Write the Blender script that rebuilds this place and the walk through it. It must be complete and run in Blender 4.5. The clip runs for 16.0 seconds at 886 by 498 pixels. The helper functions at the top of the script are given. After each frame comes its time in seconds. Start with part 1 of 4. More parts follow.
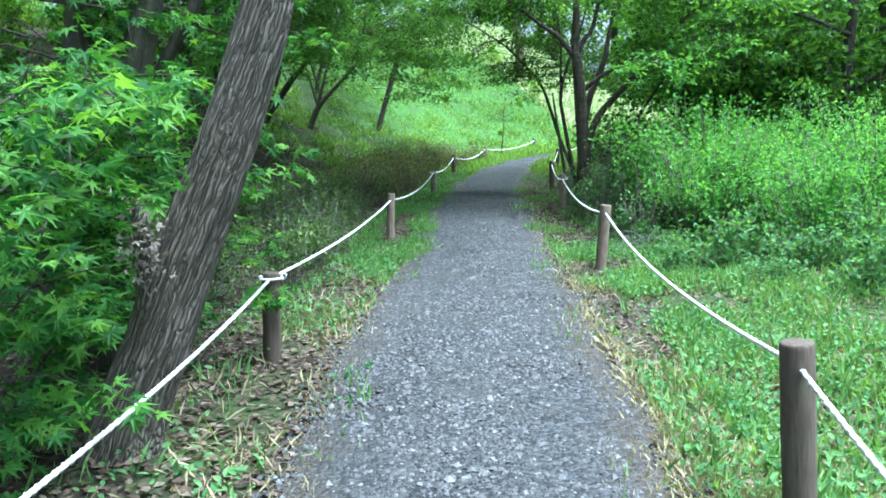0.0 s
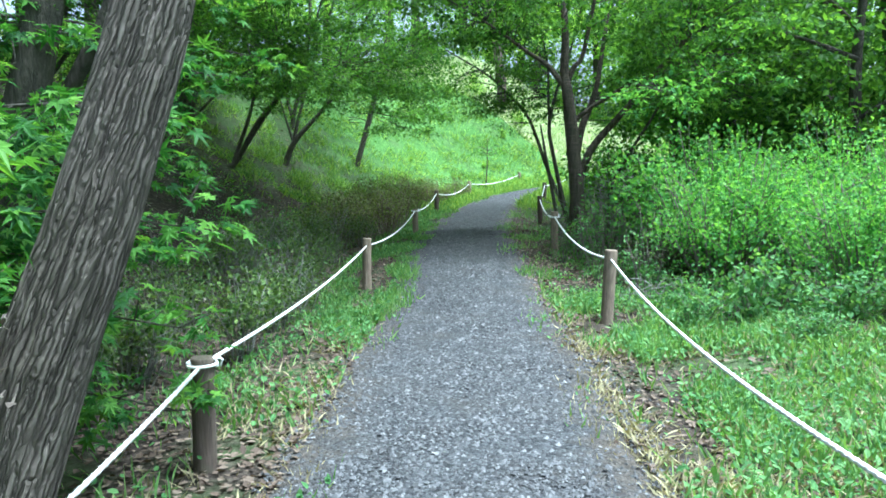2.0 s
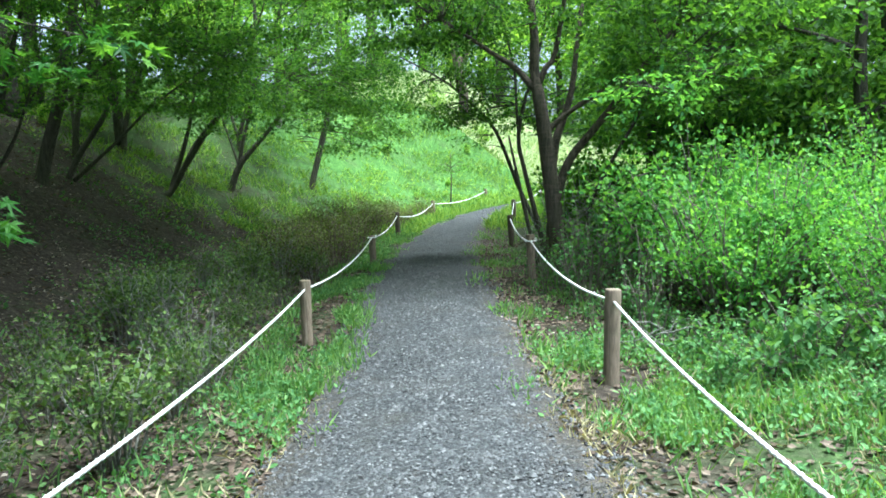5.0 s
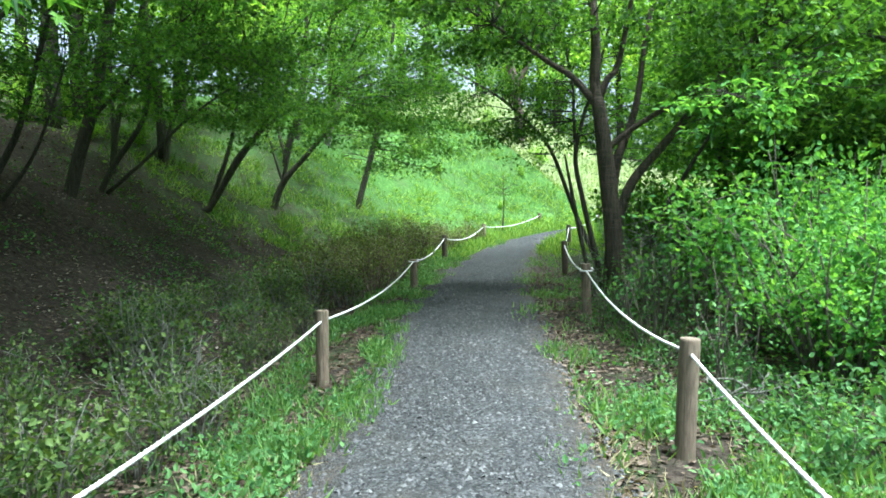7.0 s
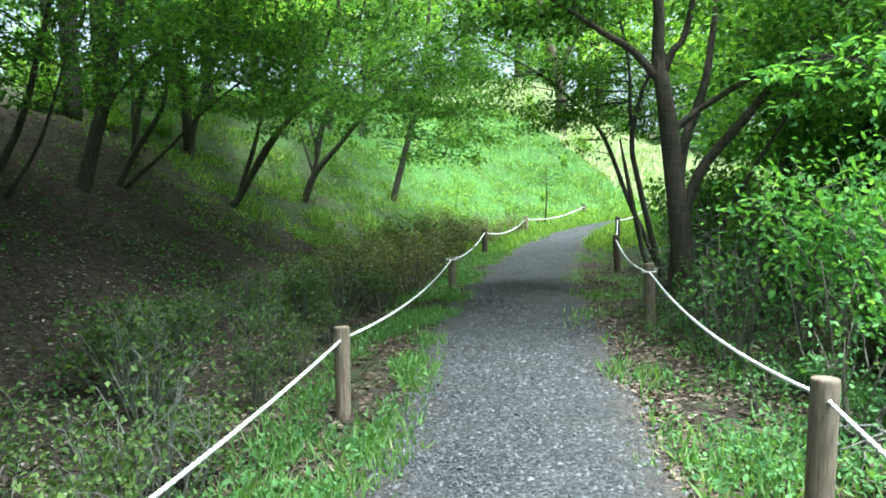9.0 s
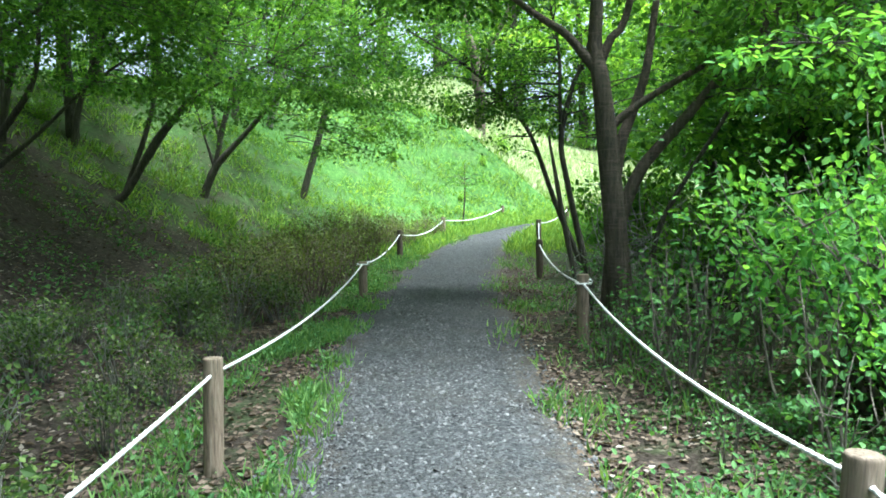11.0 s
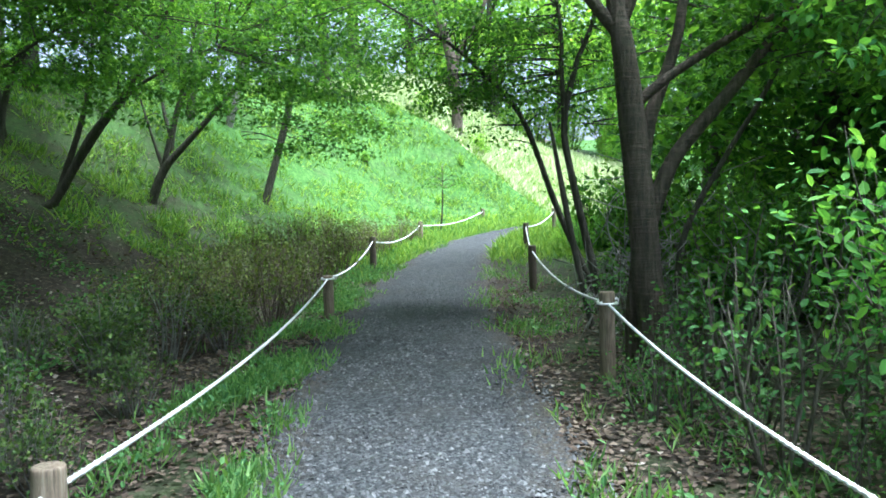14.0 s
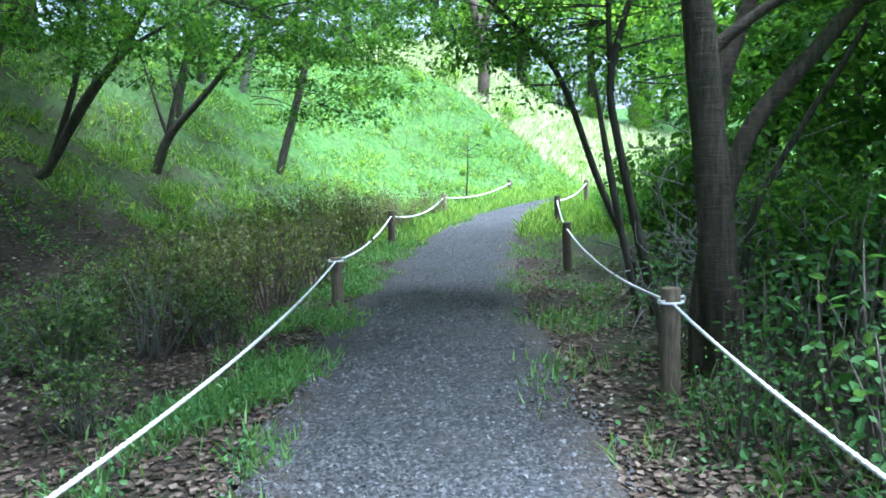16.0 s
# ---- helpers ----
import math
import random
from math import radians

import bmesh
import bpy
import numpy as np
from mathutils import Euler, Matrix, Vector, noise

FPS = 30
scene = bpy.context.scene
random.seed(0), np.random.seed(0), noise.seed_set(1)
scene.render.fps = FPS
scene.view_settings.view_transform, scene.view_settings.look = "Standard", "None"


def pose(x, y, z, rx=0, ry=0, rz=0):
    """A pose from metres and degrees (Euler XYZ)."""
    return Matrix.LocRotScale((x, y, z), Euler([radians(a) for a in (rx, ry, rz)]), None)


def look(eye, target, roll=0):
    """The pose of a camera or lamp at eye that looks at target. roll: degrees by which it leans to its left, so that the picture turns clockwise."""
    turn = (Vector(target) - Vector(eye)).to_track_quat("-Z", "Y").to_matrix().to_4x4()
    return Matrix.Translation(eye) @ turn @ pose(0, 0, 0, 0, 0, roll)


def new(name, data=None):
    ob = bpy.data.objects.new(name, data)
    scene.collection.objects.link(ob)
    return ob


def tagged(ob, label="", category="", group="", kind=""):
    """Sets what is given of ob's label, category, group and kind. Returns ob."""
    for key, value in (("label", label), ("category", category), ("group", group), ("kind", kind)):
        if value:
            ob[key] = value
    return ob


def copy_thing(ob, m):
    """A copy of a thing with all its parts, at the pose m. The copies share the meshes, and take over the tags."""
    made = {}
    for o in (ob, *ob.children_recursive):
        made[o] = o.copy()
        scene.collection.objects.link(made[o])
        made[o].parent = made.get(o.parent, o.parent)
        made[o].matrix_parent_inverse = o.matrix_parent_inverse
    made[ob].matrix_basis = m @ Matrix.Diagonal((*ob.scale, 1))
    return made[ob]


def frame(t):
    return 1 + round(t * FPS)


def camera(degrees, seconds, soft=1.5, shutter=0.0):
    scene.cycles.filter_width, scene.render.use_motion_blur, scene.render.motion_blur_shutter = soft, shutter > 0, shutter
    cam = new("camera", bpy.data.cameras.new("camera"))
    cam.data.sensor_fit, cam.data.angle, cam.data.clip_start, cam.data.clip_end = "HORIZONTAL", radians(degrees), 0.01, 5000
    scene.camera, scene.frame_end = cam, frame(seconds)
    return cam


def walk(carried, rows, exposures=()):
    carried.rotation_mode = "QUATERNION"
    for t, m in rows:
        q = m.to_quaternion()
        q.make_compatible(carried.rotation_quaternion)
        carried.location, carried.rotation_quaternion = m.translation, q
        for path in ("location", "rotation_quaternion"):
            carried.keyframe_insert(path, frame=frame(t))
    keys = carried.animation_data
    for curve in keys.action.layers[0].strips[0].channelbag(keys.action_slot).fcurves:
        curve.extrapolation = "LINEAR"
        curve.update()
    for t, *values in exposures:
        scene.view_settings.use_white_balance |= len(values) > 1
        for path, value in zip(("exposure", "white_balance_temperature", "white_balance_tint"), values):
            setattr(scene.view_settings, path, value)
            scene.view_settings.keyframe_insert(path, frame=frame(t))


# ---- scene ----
cam = camera(58.9, 16.0, 1.7)
PATH = [
    (0, (0.04, 0.116, 1.348), (-0.193, 2.082, 1.069), 0.1),
    (0.5, (0.04, 0.339, 1.353), (-0.192, 2.307, 1.083), 1.1),
    (1, (-0.041, 0.666, 1.366), (-0.247, 2.641, 1.131), -1.4),
    (1.5, (-0.086, 0.944, 1.358), (-0.266, 2.926, 1.154), -2.2),
    (2, (-0.074, 1.218, 1.394), (-0.267, 3.199, 1.198), -0.7),
    (2.5, (-0.1, 1.514, 1.388), (-0.251, 3.498, 1.179), -0.1),
    (3, (-0.128, 1.826, 1.41), (-0.22, 3.811, 1.186), -2.0),
    (3.5, (-0.1, 2.124, 1.408), (-0.209, 4.108, 1.18), -0.6),
    (4, (-0.066, 2.421, 1.408), (-0.202, 4.403, 1.174), 0.0),
    (4.5, (-0.114, 2.698, 1.42), (-0.238, 4.687, 1.258), -2.4),
    (4.7, (-0.126, 2.792, 1.433), (-0.236, 4.783, 1.274), -2.7),
    (6.8, (-0.063, 3.857, 1.399), (-0.208, 5.849, 1.315), -2.2),
    (7, (-0.069, 3.99, 1.397), (-0.314, 5.973, 1.307), -1.3),
    (7.5, (-0.099, 4.285, 1.402), (-0.452, 6.251, 1.297), -0.4),
    (8, (-0.196, 4.569, 1.402), (-0.541, 6.537, 1.306), -3.1),
    (8.5, (-0.266, 4.818, 1.401), (-0.614, 6.785, 1.304), -4.2),
    (9, (-0.237, 5.095, 1.43), (-0.58, 7.062, 1.32), -1.8),
    (9.5, (-0.229, 5.33, 1.43), (-0.561, 7.299, 1.319), -2.1),
    (10, (-0.297, 5.628, 1.441), (-0.504, 7.614, 1.336), -2.7),
    (10.2, (-0.317, 5.718, 1.442), (-0.494, 7.707, 1.322), -2.1),
    (12.3, (-0.366, 6.966, 1.412), (-0.483, 8.96, 1.318), -0.1),
    (12.5, (-0.35, 7.064, 1.412), (-0.464, 9.059, 1.32), -0.3),
    (13, (-0.391, 7.322, 1.41), (-0.49, 9.316, 1.291), 0.2),
    (13.5, (-0.479, 7.59, 1.436), (-0.557, 9.585, 1.324), -1.9),
    (14, (-0.526, 7.828, 1.397), (-0.591, 9.825, 1.292), -1.4),
    (14.5, (-0.5, 8.124, 1.408), (-0.592, 10.118, 1.286), -1.6),
    (15, (-0.507, 8.399, 1.392), (-0.576, 10.393, 1.256), 0.2),
    (15.5, (-0.522, 8.695, 1.404), (-0.583, 10.688, 1.25), -1.0),
    (16, (-0.552, 8.944, 1.421), (-0.682, 10.932, 1.242), -1.2),
]
walk(cam, [(t, look(eye, target, roll)) for t, eye, target, roll in PATH],
     [(0, 2.0, 5000, 2), (4.5, 2.0, 5400, 1), (7, 1.98, 5550, 0), (10, 2.15, 5550, 1), (13, 2.15, 5450, 3), (16, 2.36, 4900, 12)])

# ---- light ----
world = bpy.data.worlds.new("world")
scene.world = world
world.use_nodes = True
wn = world.node_tree
sky = wn.nodes.new("ShaderNodeTexSky")
sky.sky_type, sky.sun_disc = "NISHITA", False
sky.sun_elevation, sky.sun_rotation = radians(70), radians(112)
sky.air_density, sky.dust_density, sky.ozone_density = 0.7, 5.0, 0.4
pale = wn.nodes.new("ShaderNodeHueSaturation")
pale.inputs["Saturation"].default_value = 0.45
wn.links.new(sky.outputs[0], pale.inputs["Color"])
wn.links.new(pale.outputs[0], wn.nodes["Background"].inputs[0])
wn.nodes["Background"].inputs[1].default_value = 0.115
sun = new("sun", bpy.data.lights.new("sun", "SUN"))
sun.data.energy, sun.data.angle, sun.data.color = 3.8, radians(25), (1.0, 0.96, 0.88)
sun.matrix_world = look((0, 0, 0), (-math.sin(radians(112)) * math.cos(radians(70)), -math.cos(radians(112)) * math.cos(radians(70)), -math.sin(radians(70))))

rng = np.random.default_rng(7)


# ---- materials ----
class Mat:
    """A small builder of node materials."""

    def __init__(self, name):
        self.m = bpy.data.materials.new(name)
        self.m.use_nodes = True
        self.t = self.m.node_tree
        self.b = self.t.nodes["Principled BSDF"]
        self.out = self.t.nodes["Material Output"]
        self.co = self.node("ShaderNodeTexCoord").outputs["Object"]

    def node(self, kind, **kw):
        n = self.t.nodes.new(kind)
        for k, v in kw.items():
            n.inputs[k].default_value = v
        return n

    def link(self, a, b):
        self.t.links.new(a, b)

    def noise(self, scale, detail=4, rough=0.6, co=None, dist=0.0):
        n = self.node("ShaderNodeTexNoise", Scale=scale, Detail=detail, Roughness=rough, Distortion=dist)
        self.link(co or self.co, n.inputs["Vector"])
        return n.outputs["Fac"]

    def stretch(self, sx, sy, sz):
        n = self.node("ShaderNodeMapping")
        n.inputs["Scale"].default_value = (sx, sy, sz)
        self.link(self.co, n.inputs["Vector"])
        return n.outputs[0]

    def ramp(self, fac, stops):
        n = self.node("ShaderNodeValToRGB")
        e = n.color_ramp.elements
        while len(e) < len(stops):
            e.new(0.5)
        for el, (p, c) in zip(e, stops):
            el.position, el.color = p, (*c, 1)
        self.link(fac, n.inputs[0])
        return n.outputs[0]

    def mix(self, fac, a, b, kind="MIX"):
        n = self.t.nodes.new("ShaderNodeMix")
        n.data_type, n.blend_type = "RGBA", kind
        for socket, v in ((n.inputs[0], fac), (n.inputs[6], a), (n.inputs[7], b)):
            if isinstance(v, (int, float)):
                socket.default_value = v
            elif isinstance(v, tuple):
                socket.default_value = (*v, 1)
            else:
                self.link(v, socket)
        return n.outputs[2]

    def math(self, op, a, b):
        n = self.t.nodes.new("ShaderNodeMath")
        n.operation = op
        for socket, v in zip(n.inputs, (a, b)):
            if isinstance(v, (int, float)):
                socket.default_value = v
            else:
                self.link(v, socket)
        return n.outputs[0]

    def bump(self, height, strength=0.5, distance=0.01):
        n = self.node("ShaderNodeBump", Strength=strength, Distance=distance)
        self.link(height, n.inputs["Height"])
        self.link(n.outputs[0], self.b.inputs["Normal"])

    def done(self, colour, rough=0.8, spec=0.3):
        if isinstance(colour, tuple):
            self.b.inputs["Base Color"].default_value = (*colour, 1)
        else:
            self.link(colour, self.b.inputs["Base Color"])
        self.b.inputs["Roughness"].default_value = rough
        self.b.inputs["Specular IOR Level"].default_value = spec
        return self.m


def leaf_material(name, dark, mid, light, glow=0.45, rough=0.5):
    a = Mat(name)
    geo = a.node("ShaderNodeNewGeometry")
    patch = a.noise(1.1, 2)
    v = a.math("ADD", a.math("MULTIPLY", geo.outputs["Random Per Island"], 0.65), a.math("MULTIPLY", patch, 0.4))
    col = a.ramp(v, [(0.14, dark), (0.5, mid), (0.9, light)])
    a.done(col, rough, 0.2)
    tr = a.node("ShaderNodeBsdfTranslucent")
    bright = a.mix(1.0, col, (1.5, 1.38, 0.52), "MULTIPLY")
    a.link(bright, tr.inputs[0])
    mx = a.node("ShaderNodeMixShader", Fac=glow)
    a.link(a.b.outputs[0], mx.inputs[1])
    a.link(tr.outputs[0], mx.inputs[2])
    a.link(mx.outputs[0], a.out.inputs[0])
    return a.m


def bark_material(name, dark, mid, light, scale=1.0, strength=0.8, along=1.5, bands=0.0):
    a = Mat(name)
    long = a.stretch(9 * scale, 9 * scale, along * scale)
    ridges = a.noise(3.2, 6, 0.65, long, 0.35)
    fine = a.noise(26, 4, 0.6, long)
    blotch = a.noise(2.3, 3)
    col = a.ramp(a.math("ADD", a.math("MULTIPLY", ridges, 0.7), a.math("MULTIPLY", fine, 0.3)), [(0.40, dark), (0.52, mid), (0.66, light)])
    col = a.mix(a.math("MULTIPLY", blotch, 0.5), col, (0.10, 0.115, 0.075))
    relief = a.math("ADD", ridges, a.math("MULTIPLY", fine, 0.4))
    if bands:
        rings = a.noise(2.0, 5, 0.7, a.stretch(2.2, 2.2, 26), 0.4)
        col = a.mix(a.ramp(rings, [(0.52, (0, 0, 0)), (0.66, (bands, bands, bands))]), col, light)
        relief = a.math("ADD", relief, a.math("MULTIPLY", rings, 0.7))
    a.bump(relief, strength, 0.05)
    return a.done(col, 0.9, 0.2)


M_MAPLE = leaf_material("maple_leaf", (0.02, 0.072, 0.02), (0.056, 0.168, 0.034), (0.16, 0.335, 0.052), 0.5)
M_CANOPY = leaf_material("canopy_leaf", (0.022, 0.064, 0.016), (0.065, 0.162, 0.03), (0.15, 0.31, 0.046), 0.55)
M_BUSH = leaf_material("bush_leaf", (0.038, 0.13, 0.038), (0.108, 0.28, 0.064), (0.205, 0.42, 0.095), 0.5, 0.65)
M_HEDGE = leaf_material("hedge_leaf", (0.022, 0.05, 0.015), (0.06, 0.112, 0.03), (0.17, 0.25, 0.075), 0.35)
M_OLIVE = leaf_material("olive_leaf", (0.036, 0.054, 0.016), (0.09, 0.125, 0.036), (0.20, 0.235, 0.08), 0.4)
M_GRASS = leaf_material("grass_blade", (0.054, 0.13, 0.04), (0.122, 0.25, 0.074), (0.24, 0.39, 0.14), 0.45, 0.65)
M_WEED = leaf_material("weed_leaf", (0.035, 0.10, 0.034), (0.085, 0.20, 0.066), (0.165, 0.31, 0.115), 0.4, 0.65)
# brighter, yellower leaves: sunlight on the background foliage put into the colour
M_SUNLIT_LEAF = leaf_material("sunlit_leaf", (0.08, 0.18, 0.03), (0.18, 0.36, 0.06), (0.36, 0.54, 0.12), 0.6)
M_DRY = leaf_material("dry_leaf", (0.045, 0.033, 0.025), (0.095, 0.07, 0.052), (0.20, 0.16, 0.125), 0.1, 0.75)
M_STRAW = leaf_material("straw", (0.16, 0.15, 0.08), (0.26, 0.24, 0.13), (0.38, 0.35, 0.22), 0.2, 0.7)
M_BANK = leaf_material("bank_grass_blade", (0.06, 0.14, 0.028), (0.15, 0.275, 0.055), (0.29, 0.42, 0.095), 0.45, 0.65)
# grass of the far mound, its sun glare put into a near-white base colour
M_SUNLIT_GRASS = leaf_material("sunlit_grass", (0.24, 0.33, 0.14), (0.44, 0.51, 0.27), (0.63, 0.67, 0.43), 0.12, 0.7)
M_PALE = leaf_material("pale_dry_leaf", (0.12, 0.10, 0.085), (0.24, 0.21, 0.18), (0.44, 0.40, 0.35), 0.1, 0.75)
M_BARK = bark_material("dark_bark", (0.022, 0.019, 0.017), (0.06, 0.05, 0.044), (0.12, 0.10, 0.088))
M_BARK_RED = bark_material("pine_bark", (0.06, 0.042, 0.034), (0.14, 0.10, 0.08), (0.22, 0.17, 0.14))
M_BARK_PALE = bark_material("pale_bark", (0.12, 0.12, 0.11), (0.22, 0.22, 0.20), (0.33, 0.33, 0.30))
M_BARK_FORK = bark_material("brown_bark", (0.028, 0.022, 0.02), (0.08, 0.058, 0.049), (0.16, 0.12, 0.10), bands=0.6)
M_TWIG = bark_material("twig_bark", (0.07, 0.06, 0.05), (0.15, 0.13, 0.11), (0.26, 0.23, 0.20))


def ridged_bark(name, crack, mid, light, lean):
    """Interlaced upright ridges with dark cracks between them, along a trunk that leans by so many degrees."""
    a = Mat(name)
    turn = a.node("ShaderNodeMapping")
    turn.inputs["Rotation"].default_value = (0, radians(-lean), 0)
    a.link(a.co, turn.inputs["Vector"])
    bend = a.node("ShaderNodeTexNoise", Scale=7.0, Detail=3, Roughness=0.6)
    a.link(turn.outputs[0], bend.inputs["Vector"])
    shift = a.mix(0.035, turn.outputs[0], bend.outputs["Color"], "ADD")
    long = a.node("ShaderNodeMapping")
    long.inputs["Scale"].default_value = (1, 1, 0.05)
    a.link(shift, long.inputs["Vector"])
    v = a.node("ShaderNodeTexVoronoi", Scale=58.0)
    v.feature = "DISTANCE_TO_EDGE"
    a.link(long.outputs[0], v.inputs["Vector"])
    fine = a.noise(60, 5, 0.7, long.outputs[0])
    grain = a.noise(120, 4, 0.6)
    ridge = a.ramp(v.outputs["Distance"], [(0.0, (0.1, 0.1, 0.1)), (0.2, (0.7, 0.7, 0.7)), (0.6, (1, 1, 1))])
    tone = a.math("ADD", a.math("MULTIPLY", ridge, 0.34), a.math("MULTIPLY", fine, 0.72))
    col = a.ramp(tone, [(0.34, crack), (0.58, mid), (0.82, light)])
    col = a.mix(a.math("MULTIPLY", a.noise(2.6, 4), 0.45), col, (0.13, 0.125, 0.10))
    a.bump(a.math("ADD", a.math("ADD", ridge, a.math("MULTIPLY", fine, 0.5)), a.math("MULTIPLY", grain, 0.15)), 1.0, 0.02)
    return a.done(col, 0.92, 0.15)


def gravel_material():
    a = Mat("gravel")
    v = a.node("ShaderNodeTexVoronoi", Scale=48.0)
    a.link(a.co, v.inputs["Vector"])
    v2 = a.node("ShaderNodeTexVoronoi", Scale=110.0)
    a.link(a.co, v2.inputs["Vector"])
    g1 = a.node("ShaderNodeRGBToBW")
    a.link(v.outputs["Color"], g1.inputs[0])
    stone = a.ramp(g1.outputs[0], [(0.1, (0.014, 0.015, 0.017)), (0.5, (0.044, 0.047, 0.051)), (0.9, (0.10, 0.105, 0.11))])
    dirt = a.noise(1.6, 5, 0.65)
    col = a.mix(a.ramp(dirt, [(0.50, (0, 0, 0)), (0.72, (0.55, 0.55, 0.55))]), stone, (0.065, 0.06, 0.052))
    col = a.mix(0.18, col, a.ramp(a.noise(0.5, 3), [(0.3, (0.035, 0.037, 0.039)), (0.7, (0.075, 0.078, 0.08))]))
    at = a.node("ShaderNodeAttribute")
    at.attribute_name = "verge"
    f = a.math("ADD", at.outputs["Fac"], a.math("MULTIPLY", a.math("SUBTRACT", a.noise(4.5, 6, 0.75), 0.5), 2.0))
    n = a.node("ShaderNodeClamp")
    a.link(f, n.inputs[0])
    soil = a.ramp(a.noise(22, 6, 0.75), [(0.3, (0.03, 0.025, 0.02)), (0.52, (0.075, 0.062, 0.048)), (0.72, (0.15, 0.13, 0.10))])
    col = a.mix(n.outputs[0], col, soil)
    h = a.math("ADD", a.math("MULTIPLY", v.outputs["Distance"], -1.0), a.math("MULTIPLY", v2.outputs["Distance"], -0.4))
    a.bump(h, 1.0, 0.022)
    return a.done(col, 0.9, 0.25)


def stone_material():
    a = Mat("stone_chip")
    geo = a.node("ShaderNodeNewGeometry")
    col = a.ramp(geo.outputs["Random Per Island"], [(0.0, (0.014, 0.015, 0.017)), (0.45, (0.045, 0.048, 0.053)), (0.88, (0.10, 0.105, 0.11)), (1.0, (0.17, 0.175, 0.178))])
    col = a.mix(0.16, col, a.ramp(a.noise(60, 3), [(0.3, (0.06, 0.06, 0.06)), (0.7, (0.34, 0.335, 0.32))]))
    return a.done(col, 0.85, 0.3)


def ground_material():
    a = Mat("forest_floor")
    at = a.node("ShaderNodeAttribute")
    at.attribute_name = "growth"
    soil = a.ramp(a.noise(14, 6, 0.7), [(0.32, (0.014, 0.011, 0.009)), (0.5, (0.036, 0.029, 0.023)), (0.7, (0.10, 0.083, 0.066))])
    green = a.ramp(a.noise(9, 6, 0.7), [(0.3, (0.02, 0.05, 0.012)), (0.5, (0.05, 0.12, 0.025)), (0.72, (0.13, 0.23, 0.06))])
    f = a.math("ADD", at.outputs["Fac"], a.math("MULTIPLY", a.math("SUBTRACT", a.noise(1.7, 5, 0.65), 0.5), 1.6))
    n = a.node("ShaderNodeClamp")
    a.link(f, n.inputs[0])
    col = a.mix(n.outputs[0], soil, green)
    a.bump(a.noise(30, 6, 0.7), 0.7, 0.03)
    return a.done(col, 0.95, 0.15)


def post_material(name, stops):
    a = Mat(name)
    long = a.stretch(14, 14, 1.2)
    grain = a.noise(5, 6, 0.65, long, 0.6)
    info = a.node("ShaderNodeObjectInfo")
    col = a.ramp(grain, stops)
    col = a.mix(a.math("MULTIPLY", info.outputs["Random"], 0.35), col, (0.10, 0.085, 0.07))
    col = a.mix(a.ramp(a.noise(6, 4), [(0.5, (0, 0, 0)), (0.75, (0.4, 0.4, 0.4))]), col, (0.10, 0.12, 0.07))
    a.bump(grain, 0.5, 0.008)
    return a.done(col, 0.85, 0.2)


def rope_material():
    a = Mat("white_rope")
    col = a.ramp(a.noise(7, 5, 0.7), [(0.3, (0.50, 0.51, 0.50)), (0.5, (0.72, 0.73, 0.73)), (0.8, (0.82, 0.83, 0.83))])
    a.bump(a.noise(160, 3), 0.4, 0.003)
    return a.done(col, 0.75, 0.3)


M_POST_DARK = post_material("dark_brown_wood", [(0.3, (0.035, 0.026, 0.02)), (0.52, (0.085, 0.064, 0.05)), (0.75, (0.15, 0.12, 0.10))])
M_BARK_NEAR = ridged_bark("furrowed_bark", (0.06, 0.052, 0.044), (0.19, 0.165, 0.14), (0.36, 0.325, 0.28), 23.5)
M_GRAVEL, M_STONE, M_GROUND, M_POST, M_ROPE = gravel_material(), stone_material(), ground_material(), post_material("weathered_wood", [(0.3, (0.075, 0.056, 0.042)), (0.52, (0.20, 0.155, 0.115)), (0.75, (0.34, 0.285, 0.22))]), rope_material()


# ---- mesh helpers ----
def from_arrays(name, verts, faces, mat, smooth=False):
    """verts (n,3), faces (m,k) of one size k: one mesh."""
    me = bpy.data.meshes.new(name)
    verts, faces = np.asarray(verts, np.float32), np.asarray(faces, np.int32)
    m, k = faces.shape
    me.vertices.add(len(verts))
    me.vertices.foreach_set("co", verts.ravel())
    me.loops.add(m * k)
    me.loops.foreach_set("vertex_index", faces.ravel())
    me.polygons.add(m)
    me.polygons.foreach_set("loop_start", np.arange(m, dtype=np.int32) * k)
    me.polygons.foreach_set("loop_total", np.full(m, k, np.int32))
    me.polygons.foreach_set("use_smooth", np.full(m, smooth))
    me.materials.append(mat)
    me.update(calc_edges=True)
    return me


def part(name, me, parent, label=""):
    ob = new(name, me)
    ob.parent = parent
    if label:
        ob["label"] = label
    if name in ("branchwork", "crown", "foliage"):
        ob["kind"] = "stuff"
    return ob


def thing(name, at, label, category, group=""):
    ob = new(name)
    ob.location = at
    ob.empty_display_size = 0.1
    return tagged(ob, label, category, group)


def smooth_line(points, step):
    """A Catmull-Rom line through the points, at even steps; each point may carry a radius as 4th number."""
    p = np.asarray(points, float)
    p = np.vstack([2 * p[0] - p[1], p, 2 * p[-1] - p[-2]])
    out = []
    for i in range(1, len(p) - 2):
        n = max(2, int(np.linalg.norm(p[i + 1, :3] - p[i, :3]) / step))
        for s in np.arange(n) / n:
            out.append(0.5 * (2 * p[i] + (p[i + 1] - p[i - 1]) * s + (2 * p[i - 1] - 5 * p[i] + 4 * p[i + 1] - p[i + 2]) * s**2 + (3 * p[i] - p[i - 1] - 3 * p[i + 1] + p[i + 2]) * s**3))
    out.append(p[-2])
    return np.array(out)


